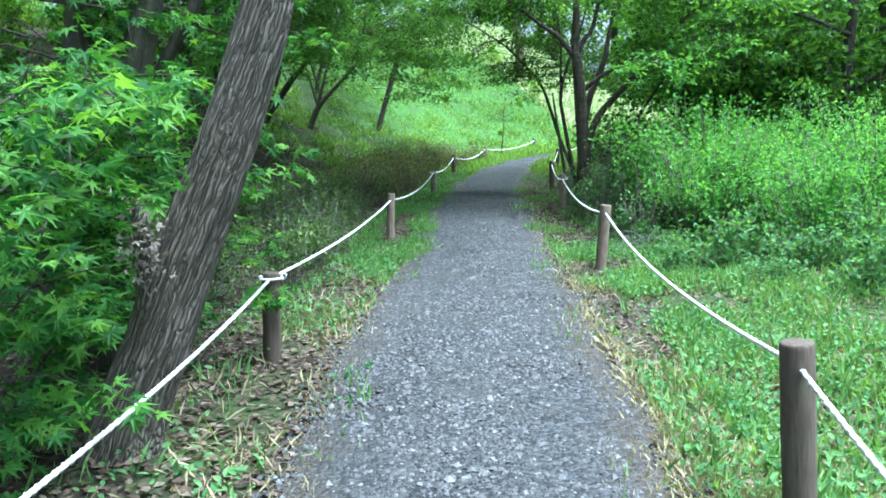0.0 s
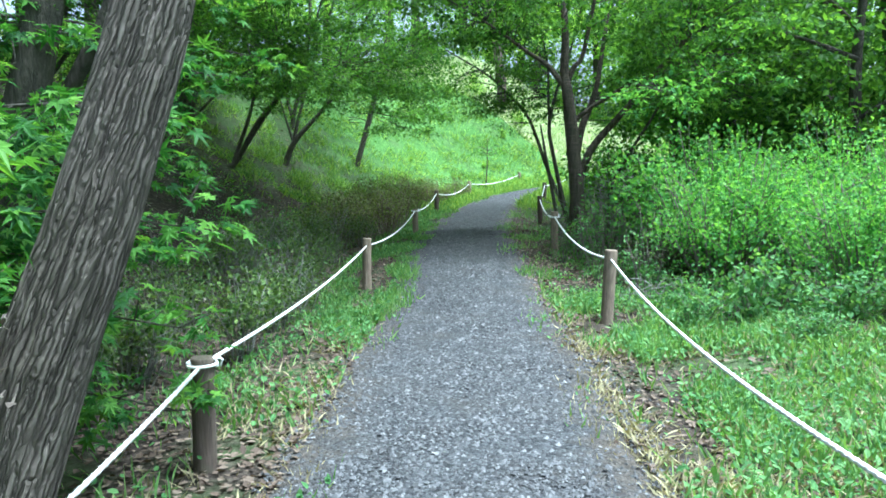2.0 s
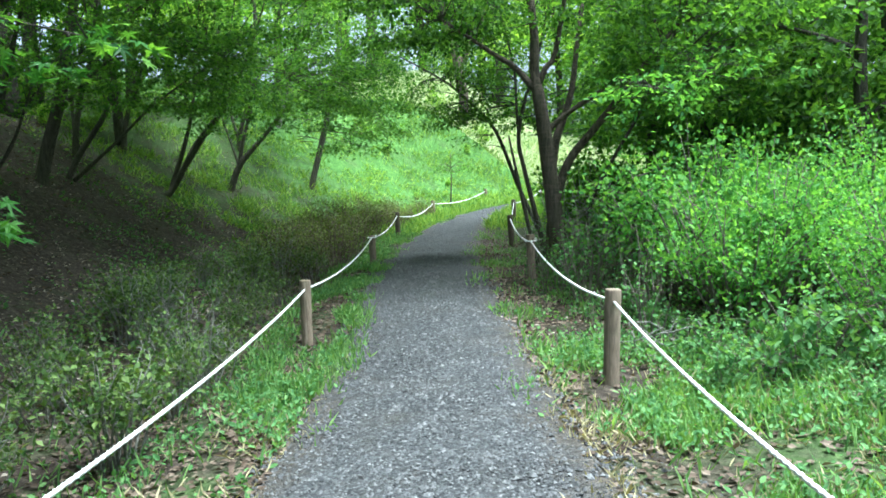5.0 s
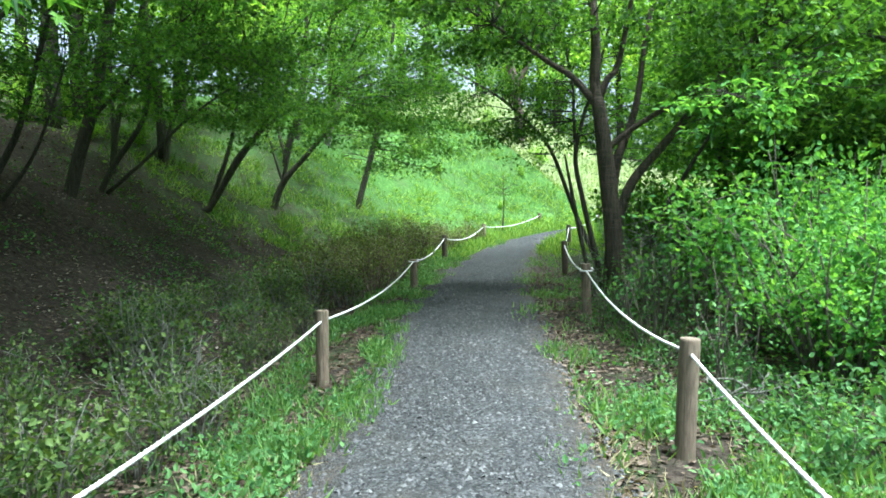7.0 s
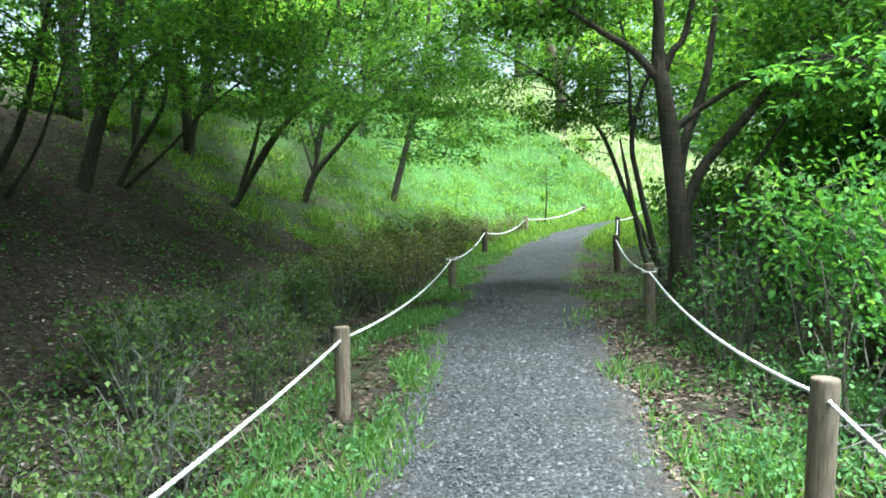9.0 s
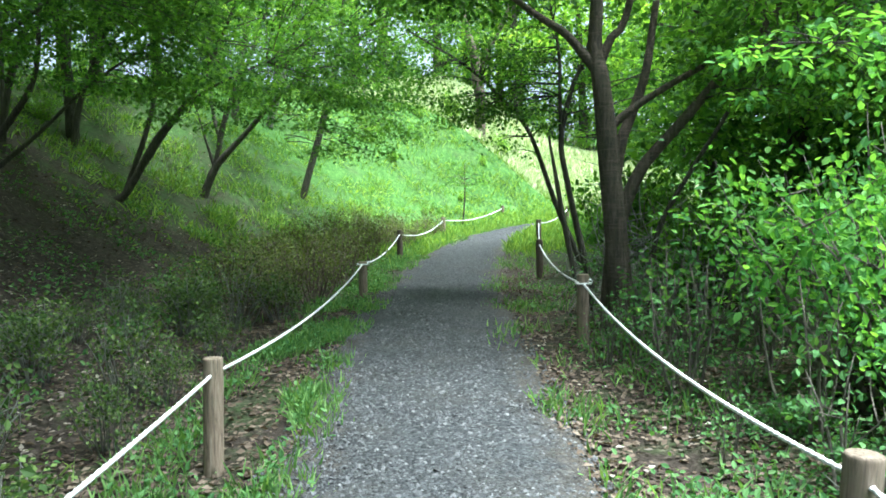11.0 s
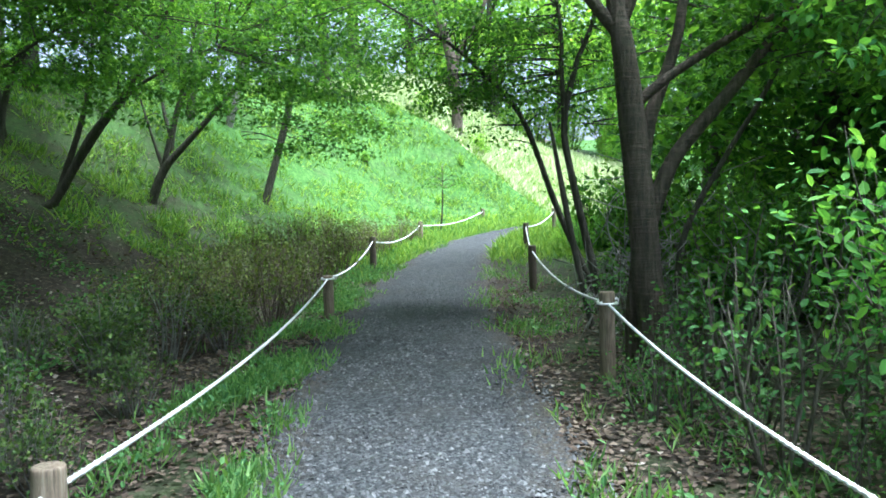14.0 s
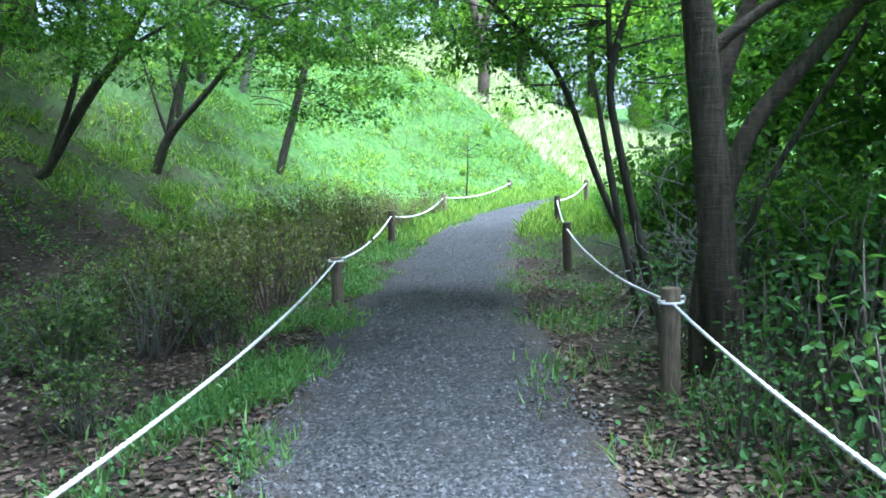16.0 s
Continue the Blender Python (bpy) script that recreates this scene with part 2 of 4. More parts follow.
def tube_arrays(line, sides, furrow=0.0, seed=0, caps=True):
    """A tube round a line of (x, y, z, radius)."""
    line = np.asarray(line, float)
    pts, rad = line[:, :3], line[:, 3]
    tan = np.gradient(pts, axis=0)
    tan /= np.linalg.norm(tan, axis=1)[:, None] + 1e-9
    ref = np.array([1.0, 0, 0]) if abs(tan[0][2]) > 0.5 else np.array([0, 0, 1.0])
    u = np.cross(tan, np.cross(np.broadcast_to(ref, tan.shape), tan))
    u /= np.linalg.norm(u, axis=1)[:, None] + 1e-9
    w = np.cross(tan, u)
    a = np.arange(sides) / sides * 2 * np.pi
    r = np.repeat(rad[:, None], sides, 1)
    if furrow:
        length = np.concatenate([[0], np.cumsum(np.linalg.norm(np.diff(pts, axis=0), axis=1))])
        for i, s in enumerate(length):
            for j in range(sides):
                c, d = math.cos(a[j]), math.sin(a[j])
                k = noise.noise(Vector((c * 3.4 + seed, d * 3.4, s * 1.3)))
                f = abs(noise.noise(Vector((c * 5.5 + seed, d * 5.5, s * 2.2))))
                r[i, j] *= 1 + furrow * (0.9 * k - 2.0 * max(0, 0.22 - f) * 2)
    v = pts[:, None] + r[..., None] * (np.cos(a)[None, :, None] * u[:, None] + np.sin(a)[None, :, None] * w[:, None])
    n = len(pts)
    i, j = np.meshgrid(np.arange(n - 1), np.arange(sides), indexing="ij")
    f = np.stack([i * sides + j, i * sides + (j + 1) % sides, (i + 1) * sides + (j + 1) % sides, (i + 1) * sides + j], -1).reshape(-1, 4)
    v = v.reshape(-1, 3)
    if caps:
        c0, c1 = len(v), len(v) + 1
        v = np.vstack([v, pts[0], pts[-1]])
        js = np.arange(sides)
        top = (n - 1) * sides
        extra = np.concatenate([np.stack([np.full(sides, c0), (js + 1) % sides, js], -1), np.stack([np.full(sides, c1), top + js, top + (js + 1) % sides], -1)])
        return v, f, extra
    return v, f, np.empty((0, 3), int)


def tubes_mesh(name, lines, sides, mat, furrow=0.0, seed=0):
    """One smooth mesh of several tubes, as triangles."""
    vs, fs, base = [], [], 0
    for line in lines:
        v, q, e = tube_arrays(line, sides, furrow, seed)
        t = np.vstack([q[:, [0, 1, 2]], q[:, [0, 2, 3]], e]) + base
        vs.append(v), fs.append(t)
        base += len(v)
    return from_arrays(name, np.vstack(vs), np.vstack(fs), mat, True)


def star_leaf():
    """A palmate leaf with seven lobes, as a fan of triangles."""
    tips = [(-150, 0.34), (-98, 0.62), (-48, 0.88), (0, 1.0), (48, 0.88), (98, 0.62), (150, 0.34)]
    pts = [(0, 0, 0)]
    for k, (deg, r) in enumerate(tips):
        if k:
            d = (deg + tips[k - 1][0]) / 2
            pts.append((0.30 * math.sin(radians(d)), 0.30 * math.cos(radians(d)), 0.02))
        pts.append((r * math.sin(radians(deg)), r * math.cos(radians(deg)), -0.10 * r))
    n = len(pts)
    return np.array(pts), np.array([(0, i + 1, i) for i in range(1, n - 1)])


LEAF_RHOMB = (np.array([(0, 0, 0), (0.32, 0.45, 0.07), (0, 1, -0.05), (-0.32, 0.45, 0.07)]), np.array([(0, 1, 2), (0, 2, 3)]))
LEAF_OVAL = (np.array([(0, 0, 0), (0.27, 0.3, 0.06), (0.24, 0.68, 0.05), (0, 1, -0.06), (-0.24, 0.68, 0.05), (-0.27, 0.3, 0.06)]), np.array([(0, 1, 2), (0, 2, 3), (0, 3, 4), (0, 4, 5)]))
LEAF_THREE = (np.array([(0, 0, 0), (0.55, 0.35, 0), (0.16, 0.42, 0.04), (0, 1, -0.1), (-0.16, 0.42, 0.04), (-0.55, 0.35, 0)]), np.array([(0, 1, 2), (0, 2, 3), (0, 3, 4), (0, 4, 5)]))
LEAF_BLADE = (np.array([(-0.04, 0, 0), (0.04, 0, 0), (0.02, 0.55, 0.06), (0, 1, 0.28)]), np.array([(0, 1, 2), (0, 2, 3)]))
LEAF_STAR = star_leaf()
CHIP = (np.array([(-0.5, -0.38, 0), (0.48, -0.42, 0), (0.52, 0.38, 0), (-0.42, 0.45, 0), (0.1, -0.05, 0.5)]), np.array([(0, 1, 4), (1, 2, 4), (2, 3, 4), (3, 0, 4)]))


def scatter(name, shape, pos, axis, up, size, mat):
    """Many copies of a small shape in one mesh: y of the shape along axis, its face towards up."""
    verts, faces = shape
    n, k = len(pos), len(verts)
    y = axis / (np.linalg.norm(axis, axis=1)[:, None] + 1e-9)
    x = np.cross(y, up)
    x /= np.linalg.norm(x, axis=1)[:, None] + 1e-9
    z = np.cross(x, y)
    s = size[:, None, None]
    v = pos[:, None] + s * (verts[None, :, 0:1] * x[:, None] + verts[None, :, 1:2] * y[:, None] + verts[None, :, 2:3] * z[:, None])
    f = faces[None] + (np.arange(n) * k)[:, None, None]
    return from_arrays(name, v.reshape(-1, 3), f.reshape(-1, faces.shape[1]), mat)


def jitter(n, s):
    return rng.normal(0, s, (n, 3))


# ---- lie of the land ----
PY = [-6, 0, 3, 4.5, 7, 9, 11, 13, 15, 17.5, 19.5, 21, 23.6, 26, 28, 30, 32, 34]
PL = [-0.75, -0.85, -0.95, -1.18, -1.32, -1.41, -1.55, -1.8, -1.95, -2.04, -2.06, -1.98, -1.46, -0.95, -0.3, 0.75, 2.4, 5.0]
PR = [0.9, 0.75, 0.64, 0.56, 0.42, 0.18, 0.05, -0.05, -0.18, -0.28, -0.26, -0.2, -0.05, 0.35, 0.8, 1.55, 3.3, 6.4]
ZY = [-5, 5, 10, 13.5, 18.4, 22, 24, 28, 32, 40, 60]
ZZ = [-0.08, -0.06, 0.02, 0.1, 0.15, 0.34, 0.5, 0.69, 0.88, 1.1, 1.3]
BY = [-20, 4, 10, 15, 17.5, 20, 22.5, 25, 30, 60]
BS = [0.08, 0.09, 0.14, 0.22, 0.21, 0.20, 0.20, 0.28, 0.31, 0.25]


def left_edge(y):
    return np.interp(y, PY, PL)


def right_edge(y):
    return np.interp(y, PY, PR)


def wave(x, y):
    return 0.03 * np.sin(1.7 * x + 0.6 * y) + 0.025 * np.sin(2.9 * y - 1.1 * x + 1) + 0.05 * np.sin(0.5 * x + 0.37 * y + 2)


def land(x, y):
    """Height of the ground: level path, a shallow ditch and a bank beyond it, gently rising wood opposite."""
    x, y = np.asarray(x, float), np.asarray(y, float)
    base = np.interp(y, ZY, ZZ)
    dl = np.clip(left_edge(y) - x, 0, 500)
    dr = np.clip(x - right_edge(y), 0, 500)
    rise = np.interp(y, BY, BS) * np.clip(dl - 1.9, 0, 60) ** 1.7
    top = np.interp(y, [0, 12, 20, 60], [2.6, 3.0, 4.2, 4.2])
    rise = top * (1 - np.exp(-((rise / top) ** 1.6))) ** (1 / 1.6) + 0.09 * np.clip(dl - 9, 0, 40)
    ditch = -0.10 * np.exp(-((dl - 1.3) / 0.5) ** 2) * (dl > 0)
    side = 0.12 * np.clip(dr - 1.5, 0, 30) - 0.04 * np.exp(-((dr - 0.6) / 0.4) ** 2) * (dr > 0)
    mound = np.clip((y - 37) / 9, 0, 1)
    far = 0.12 * np.clip(y - 34, 0, 60) + 1.7 * mound**2 * (3 - 2 * mound) * np.exp(-(((x - 0.5) / 6) ** 2))
    rough = wave(x, y) * np.clip((dl + dr) / 1.5, 0, 1)
    inside = (dl <= 0.0) & (dr <= 0.0)
    return base + rise + ditch + side + far + rough - 0.035 * inside


def on_land(x, y, up=0.0):
    return (float(x), float(y), float(land(x, y)) + up)


def build_ground():
    xs = np.concatenate([[-900, -400, -160, -80, -50, -35, -26, -20], np.arange(-16, 12.01, 0.2), [14, 17, 21, 28, 40, 70, 160, 400, 900]])
    ys = np.concatenate([[-900, -400, -150, -60, -30, -16, -10, -6], np.arange(-4, 40.01, 0.2), [41, 43, 46, 50, 56, 64, 80, 150, 400, 900]])
    X, Y = np.meshgrid(xs, ys, indexing="ij")
    Z = land(X, Y)
    v = np.stack([X, Y, Z], -1).reshape(-1, 3)
    a, b = len(xs), len(ys)
    i, j = np.meshgrid(np.arange(a - 1), np.arange(b - 1), indexing="ij")
    f = np.stack([i * b + j, (i + 1) * b + j, (i + 1) * b + j + 1, i * b + j + 1], -1).reshape(-1, 4)
    me = from_arrays("ground", v, f, M_GROUND, True)
    x, y = v[:, 0], v[:, 1]
    dl, dr = left_edge(y) - x, x - right_edge(y)
    g = np.where(dr > 0, np.interp(y, [0, 7, 9, 22, 27], [0.45, 0.5, 0.22, 0.3, 0.9]) * np.clip((dr - 0.35) / 0.9, 0, 1), 0.0)
    g = np.where(dl > 0, np.interp(y, [0, 8, 14, 18, 23, 28], [0.12, 0.0, -0.12, -0.02, 0.45, 0.95]) + 0.2 * np.exp(-((dl - 0.35) / 0.3) ** 2), g)
    at = me.attributes.new("growth", "FLOAT", "POINT")
    at.data.foreach_set("value", g.astype(np.float32))
    tagged(new("ground", me), "forest floor of dark soil, dry leaves and patchy grass", "ground", kind="structure")


def build_path():
    ys = np.arange(-6, 34.01, 0.12)
    n = 17
    vs = []
    for y in ys:
        wl = 0.16 * noise.noise(Vector((0.3, y * 1.3, 0))) + 0.06 * noise.noise(Vector((5, y * 4.1, 0)))
        wr = 0.16 * noise.noise(Vector((9.3, y * 1.2, 0))) + 0.06 * noise.noise(Vector((15, y * 3.7, 0)))
        l, r = left_edge(y) - 0.10 + wl, right_edge(y) + 0.10 + wr
        for k in range(n):
            s = k / (n - 1)
            x = l + (r - l) * s
            z = np.interp(y, ZY, ZZ) + 0.012 + 0.03 * (1 - (2 * s - 1) ** 2) + 0.012 * noise.noise(Vector((x * 2, y * 2, 3)))
            if k in (0, n - 1):
                z -= 0.06
            vs.append((x, y, z))
    i, j = np.meshgrid(np.arange(len(ys) - 1), np.arange(n - 1), indexing="ij")
    f = np.stack([i * n + j, i * n + j + 1, (i + 1) * n + j + 1, (i + 1) * n + j], -1).reshape(-1, 4)
    me = from_arrays("path", vs, f, M_GRAVEL, True)
    side = np.abs(2 * np.tile(np.arange(n) / (n - 1), len(ys)) - 1)
    at = me.attributes.new("verge", "FLOAT", "POINT")
    at.data.foreach_set("value", (np.clip((side - 0.5) / 0.5, 0, 1) * 1.1 - 0.15).astype(np.float32))
    tagged(new("path", me), "grey gravel footpath worn smooth along the middle", "path", kind="structure")


def path_z(x, y):
    l, r = left_edge(y) - 0.1, right_edge(y) + 0.1
    s = np.clip((x - l) / (r - l), 0, 1)
    return np.interp(y, ZY, ZZ) + 0.012 + 0.03 * (1 - (2 * s - 1) ** 2)


def build_gravel(n=48000):
    y = np.where(rng.random(n) < 0.8, 2.4 + 15 * rng.random(n) ** 1.5 + rng.normal(0, 1.3, n), rng.uniform(-6, 28, n))
    s = rng.beta(1.25, 1.25, n)
    x = left_edge(y) - 0.12 + (right_edge(y) - left_edge(y) + 0.24) * s
    x = x + np.where((y < 8) & (s > 0.85), rng.exponential(0.16, n), 0)
    pos = np.stack([x, y, np.where(x < right_edge(y) + 0.12, path_z(x, y), land(x, y)) - 0.001], -1)
    size = np.clip(rng.lognormal(-4.15, 0.38, n), 0.007, 0.042)
    me = scatter("gravel", CHIP, pos, np.stack([rng.normal(0, 1, n), rng.normal(0, 1, n), rng.normal(0, 0.2, n)], -1), np.array([0, 0, 1.0]) + jitter(n, 0.3), size, M_STONE)
    tagged(new("gravel", me), "loose grey crushed-stone chips on the footpath", "gravel", kind="stuff")


build_ground()
build_path()


# ---- posts and rope ----
def post_mesh(h, r, seed, mat):
    rs = np.random.default_rng(seed)
    line = [(0, 0, -0.25, r * 1.03), (0, 0, 0.0, r * 1.02)]
    line += [(rs.normal(0, 0.001), rs.normal(0, 0.001), h * k, r * rs.uniform(0.98, 1.02)) for k in (0.25, 0.5, 0.75)]
    line += [(0, 0, h - 0.02, r), (0, 0, h - 0.008, r * 0.985), (0, 0, h - 0.002, r * 0.94), (0, 0, h, r * 0.86)]
    return tubes_mesh("post", [line], 20, mat)


POSTS = [  # x, y, height of the top, radius, lean in degrees (across, along)
    (1.03, 2.97, 0.635, 0.060, -4.5, 0), (0.745, 8.62, 0.65, 0.060, 3, 0), (0.48, 13.58, 0.755, 0.058, 0, -1), (0.41, 19.3, 0.82, 0.058, -0.8, 1),
    (0.66, 24.0, 1.05, 0.058, 0, 0), (1.7, 28.2, 1.32, 0.058, 0, 0),
    (-1.63, 4.86, 0.505, 0.058, 1, 0), (-1.84, 10.15, 0.637, 0.052, 0.8, -1), (-2.11, 16.6, 0.665, 0.060, -1, 0), (-2.21, 21.6, 0.92, 0.060, 0, 1),
    (-1.66, 26.5, 1.08, 0.060, 0, 0), (-0.06, 32.0, 1.34, 0.060, 0, 0), (-1.20, -0.4, 0.55, 0.058, 0, 0), (0.98, -2.0, 0.58, 0.058, 0, 0),
]
attach = {}
DARK = (0, 3, 4, 6, 9)
for n, (x, y, top, r, lx, ly) in enumerate(POSTS):
    foot = Vector(on_land(x, y))
    h = top - foot.z
    ob = new("fence_post", post_mesh(h, r, n, M_POST_DARK if n in DARK else M_POST))
    ob.matrix_world = pose(*foot, ly, lx, 0)
    tagged(ob, "dark brown round wooden post holding the white rope" if n in DARK else "pale weathered round wooden post with the white rope through it", "post", "posts along the footpath")
    attach[n] = ob.matrix_world @ Vector((0, 0, h - (0.035 if n in (6, 8) else 0.085)))


def rope_line(points, sags):
    out = []
    for (a, b), sag in zip(zip(points, points[1:]), sags):
        n = max(8, int((b - a).length / 0.03))
        for k in range(n):
            s = k / n
            p = a.lerp(b, s)
            out.append((p.x, p.y, p.z - 4 * sag * s * (1 - s)))
    out.append(tuple(points[-1]))
    return np.array(out)


def rope_mesh(points, sags, r=0.0108):
    p = rope_line(points, sags)
    tan = np.gradient(p, axis=0)
    tan /= np.linalg.norm(tan, axis=1)[:, None]
    u = np.cross(tan, [0, 0, 1.0])
    u /= np.linalg.norm(u, axis=1)[:, None]
    w = np.cross(u, tan)
    k = 9
    a = np.arange(k) / k * 2 * np.pi
    length = np.concatenate([[0], np.cumsum(np.linalg.norm(np.diff(p, axis=0), axis=1))])
    turn = length / 0.16 * 2 * np.pi
    rad = r * (1 + 0.16 * np.cos(3 * a))
    ang = a[None] + turn[:, None]
    v = p[:, None] + rad[None, :, None] * (np.cos(ang)[..., None] * u[:, None] + np.sin(ang)[..., None] * w[:, None])
    i, j = np.meshgrid(np.arange(len(p) - 1), np.arange(k), indexing="ij")
    f = np.stack([i * k + j, i * k + (j + 1) % k, (i + 1) * k + (j + 1) % k, (i + 1) * k + j], -1).reshape(-1, 4)
    return from_arrays("rope", v.reshape(-1, 3), f, M_ROPE, True)


def knot_mesh(r, turns=1.6):
    line = [((r + 0.012) * math.cos(t), (r + 0.012) * math.sin(t), 0.0016 * t - 0.008, 0.008) for t in np.linspace(0, turns * 2 * math.pi, 60)]
    line += [(r + 0.02, 0.02, 0.03, 0.009), (r + 0.03, 0.035, 0.015, 0.009), (r + 0.025, 0.02, -0.01, 0.007)]
    return tubes_mesh("knot", [line], 7, M_ROPE)


for order, sags in (([13, 0, 1, 2, 3, 4, 5], [0.16, 0.13, 0.13, 0.12, 0.08, 0.1]), ([12, 6, 7, 8, 9, 10, 11], [0.14, 0.07, 0.12, 0.11, 0.16, 0.14])):
    pts = [attach[k] for k in order]
    rope = tagged(new("rope", rope_mesh(pts, sags)), "white twisted rope strung through the wooden posts", "rope", "ropes along the footpath")
    for k in (2,) if 2 in order else (6, 8):
        kn = part("knot", knot_mesh(POSTS[k][3]), rope)
        kn.location = attach[k]


# ---- trees ----
def sprays(centres, radii, per, shape, size, mat, name, droop=0.25, flat=0.22, up=0.5, lead=(0, 0, 0)):
    """Leaves in flattish sprays round the centres."""
    n = len(centres) * per
    c = np.repeat(np.asarray(centres), per, 0)
    r = np.repeat(np.asarray(radii), per)
    a = rng.random(n) * 2 * np.pi
    q = np.sqrt(rng.random(n))
    off = np.stack([np.cos(a) * q * r, np.sin(a) * q * r, rng.normal(0, 1, n) * r * flat * 0.5 - droop * r * q**2], -1)
    pos = c + off
    axis = off * np.array([1, 1, 0.3]) / (r[:, None] + 1e-9) + jitter(n, 0.55) + np.array([0, 0, -0.25]) + np.array(lead)
    upv = np.array([0, 0, 1.0]) + jitter(n, up)
    return scatter(name, shape, pos, axis, upv, size * rng.uniform(0.6, 1.25, n), mat)


def blob(centre, radii, n, hollow=0.5):
    """Points in an ellipsoid, fewer in its middle."""
    d = rng.normal(0, 1, (n, 3))
    d /= np.linalg.norm(d, axis=1)[:, None]
    q = (hollow + (1 - hollow) * rng.random(n)) ** (1 / 2)
    return np.asarray(centre) + d * q[:, None] * np.asarray(radii)


def twig_lines(lines, centres, r=0.012, step=0.35):
    """A thin crooked twig from each spray back to the nearest limb."""
    nodes = np.vstack([l[len(l) // 4:, :3] for l in lines])
    out = []
    for c in centres:
        d = np.linalg.norm(nodes - c, axis=1) + 0.6 * np.clip(nodes[:, 2] - c[2], 0, None)
        a = nodes[np.argmin(d)]
        a = c + (a - c) * min(1.0, 1.1 / (np.linalg.norm(a - c) + 1e-6))
        m = (a + c) / 2 + rng.normal(0, 0.06, 3) + np.array([0, 0, 0.08 * np.linalg.norm(c - a)])
        out.append(smooth_line([(*a, r * 1.6), (*m, r), (*c, r * 0.4)], step))
    return out


def tree(name, label, limbs, crown, mat=None, leaf=None, shape=LEAF_RHOMB, size=0.07, per=60, spray=0.45, sides=14, step=0.15, group="", furrow=0.0, category="tree", droop=0.25, wobble=0.12, twig=0.006):
    """limbs: lines of (x, y, z, radius), the first of them the trunk; crown: ellipsoids (centre, radii, sprays)."""
    mat, leaf = mat or M_BARK, leaf or M_CANOPY
    base = Vector(limbs[0][0][:3])
    ob = thing(name, base, label, category, group)
    local = [smooth_line([(x - base.x, y - base.y, z - base.z, r) for x, y, z, r in l], step) for l in limbs]
    for k, l in enumerate(local):
        l[:, :2] += np.stack([np.interp(np.arange(len(l)), np.arange(0, len(l) + 6, 5), rng.normal(0, wobble * l[0, 3], len(np.arange(0, len(l) + 6, 5)))) for _ in (0, 1)], -1)
        part("trunk" if k == 0 else "limb", tubes_mesh("trunk" if k == 0 else "limb", [l], sides if k == 0 else max(7, sides - 5), mat, furrow if k == 0 else 0, k), ob)
    if crown:
        cs = np.vstack([blob(np.array(c) - np.array(base), r, n) for c, r, n in crown])
        part("branchwork", tubes_mesh("branchwork", twig_lines(local, cs if name != "wood_tree" else cs[::3], twig, 0.35 if name != "wood_tree" else 0.9), 4 if name != "wood_tree" else 3, M_BARK), ob)
        part("crown", sprays(cs, spray * rng.uniform(0.6, 1.3, len(cs)), per, shape, size, leaf, "crown", droop), ob)
    return ob


def sunk(x, y, r):
    p = on_land(x, y, -0.12)
    return (*p, r)


# the near leaning tree beside the rope, with furrowed bark
leaning = tree("tree", "leaning tree with grey-brown furrowed bark beside the rope",
     [[sunk(-1.846, 3.42, 0.24), (-1.792, 3.4, 0.073, 0.17), (-1.642, 3.4, 0.447, 0.145), (-1.494, 3.4, 0.84, 0.135), (-1.333, 3.4, 1.205, 0.125), (-1.202, 3.4, 1.567, 0.118), (-1.091, 3.4, 1.917, 0.112), (-0.939, 3.4, 2.632, 0.1), (-0.793, 3.5, 3.547, 0.08), (-0.892, 3.7, 4.743, 0.05)],
      [(-1.66, 3.36, 0.525, 0.07), (-1.62, 3.28, 0.772, 0.045), (-1.60, 3.22, 0.924, 0.04), (-1.60, 3.2, 1.06, 0.034)]],
     # crown above the view, widened to shade the boughs and the path
     [((-1.2, 3.2, 4.7), (2.3, 2.3, 0.9), 80)], M_BARK_NEAR, M_MAPLE, LEAF_THREE, 0.06, 50, 0.4, 120, 0.045, furrow=0.09, wobble=0.0)

# a tuft of dead ivy on its broken stub
n = 160
tuft = np.array([-1.57, 3.18, 0.93]) - np.array(leaning.location) + rng.normal(0, 1, (n, 3)) * np.array([0.05, 0.04, 0.09])
part("dead_ivy", scatter("dead_ivy", LEAF_THREE, tuft, jitter(n, 1.0) + np.array([0.3, 0, -0.5]), jitter(n, 1.0), rng.uniform(0.02, 0.05, n), M_PALE), leaning, "tuft of dry grey ivy leaves")

# the dark stems behind it
tree("tree", "dark multi-stemmed maple standing behind the leaning tree",
     [[sunk(-2.83, 5, 0.15), (-2.772, 5, 0.886, 0.12), (-2.669, 5, 1.346, 0.11), (-2.493, 5, 1.882, 0.1), (-2.358, 5, 2.315, 0.09), (-2.189, 5, 3.432, 0.06)],
      [(-2.765, 5.05, 0.676, 0.08), (-2.673, 5.2, 1.386, 0.05), (-2.375, 5.2, 1.922, 0.042), (-2.149, 5.2, 2.342, 0.04), (-1.857, 5.2, 3.058, 0.03)],
      [(-2.906, 5, 0.564, 0.12), (-2.91, 5, 1.466, 0.1), (-2.919, 5, 1.937, 0.095), (-2.877, 5, 2.402, 0.09), (-2.886, 5, 3.375, 0.06)]],
     # the last crown part is added overhead, out of view, to shade the bank
     [((-2.636, 5.3, 3.997), (1.9, 1.7, 0.9), 60), ((-3.577, 5.6, 2.014), (1.0, 1.0, 0.8), 22), ((-3.632, 8.6, 5.12), (2.4, 3.4, 0.8), 130)], M_BARK, M_MAPLE, LEAF_THREE, 0.06, 45, 0.45)


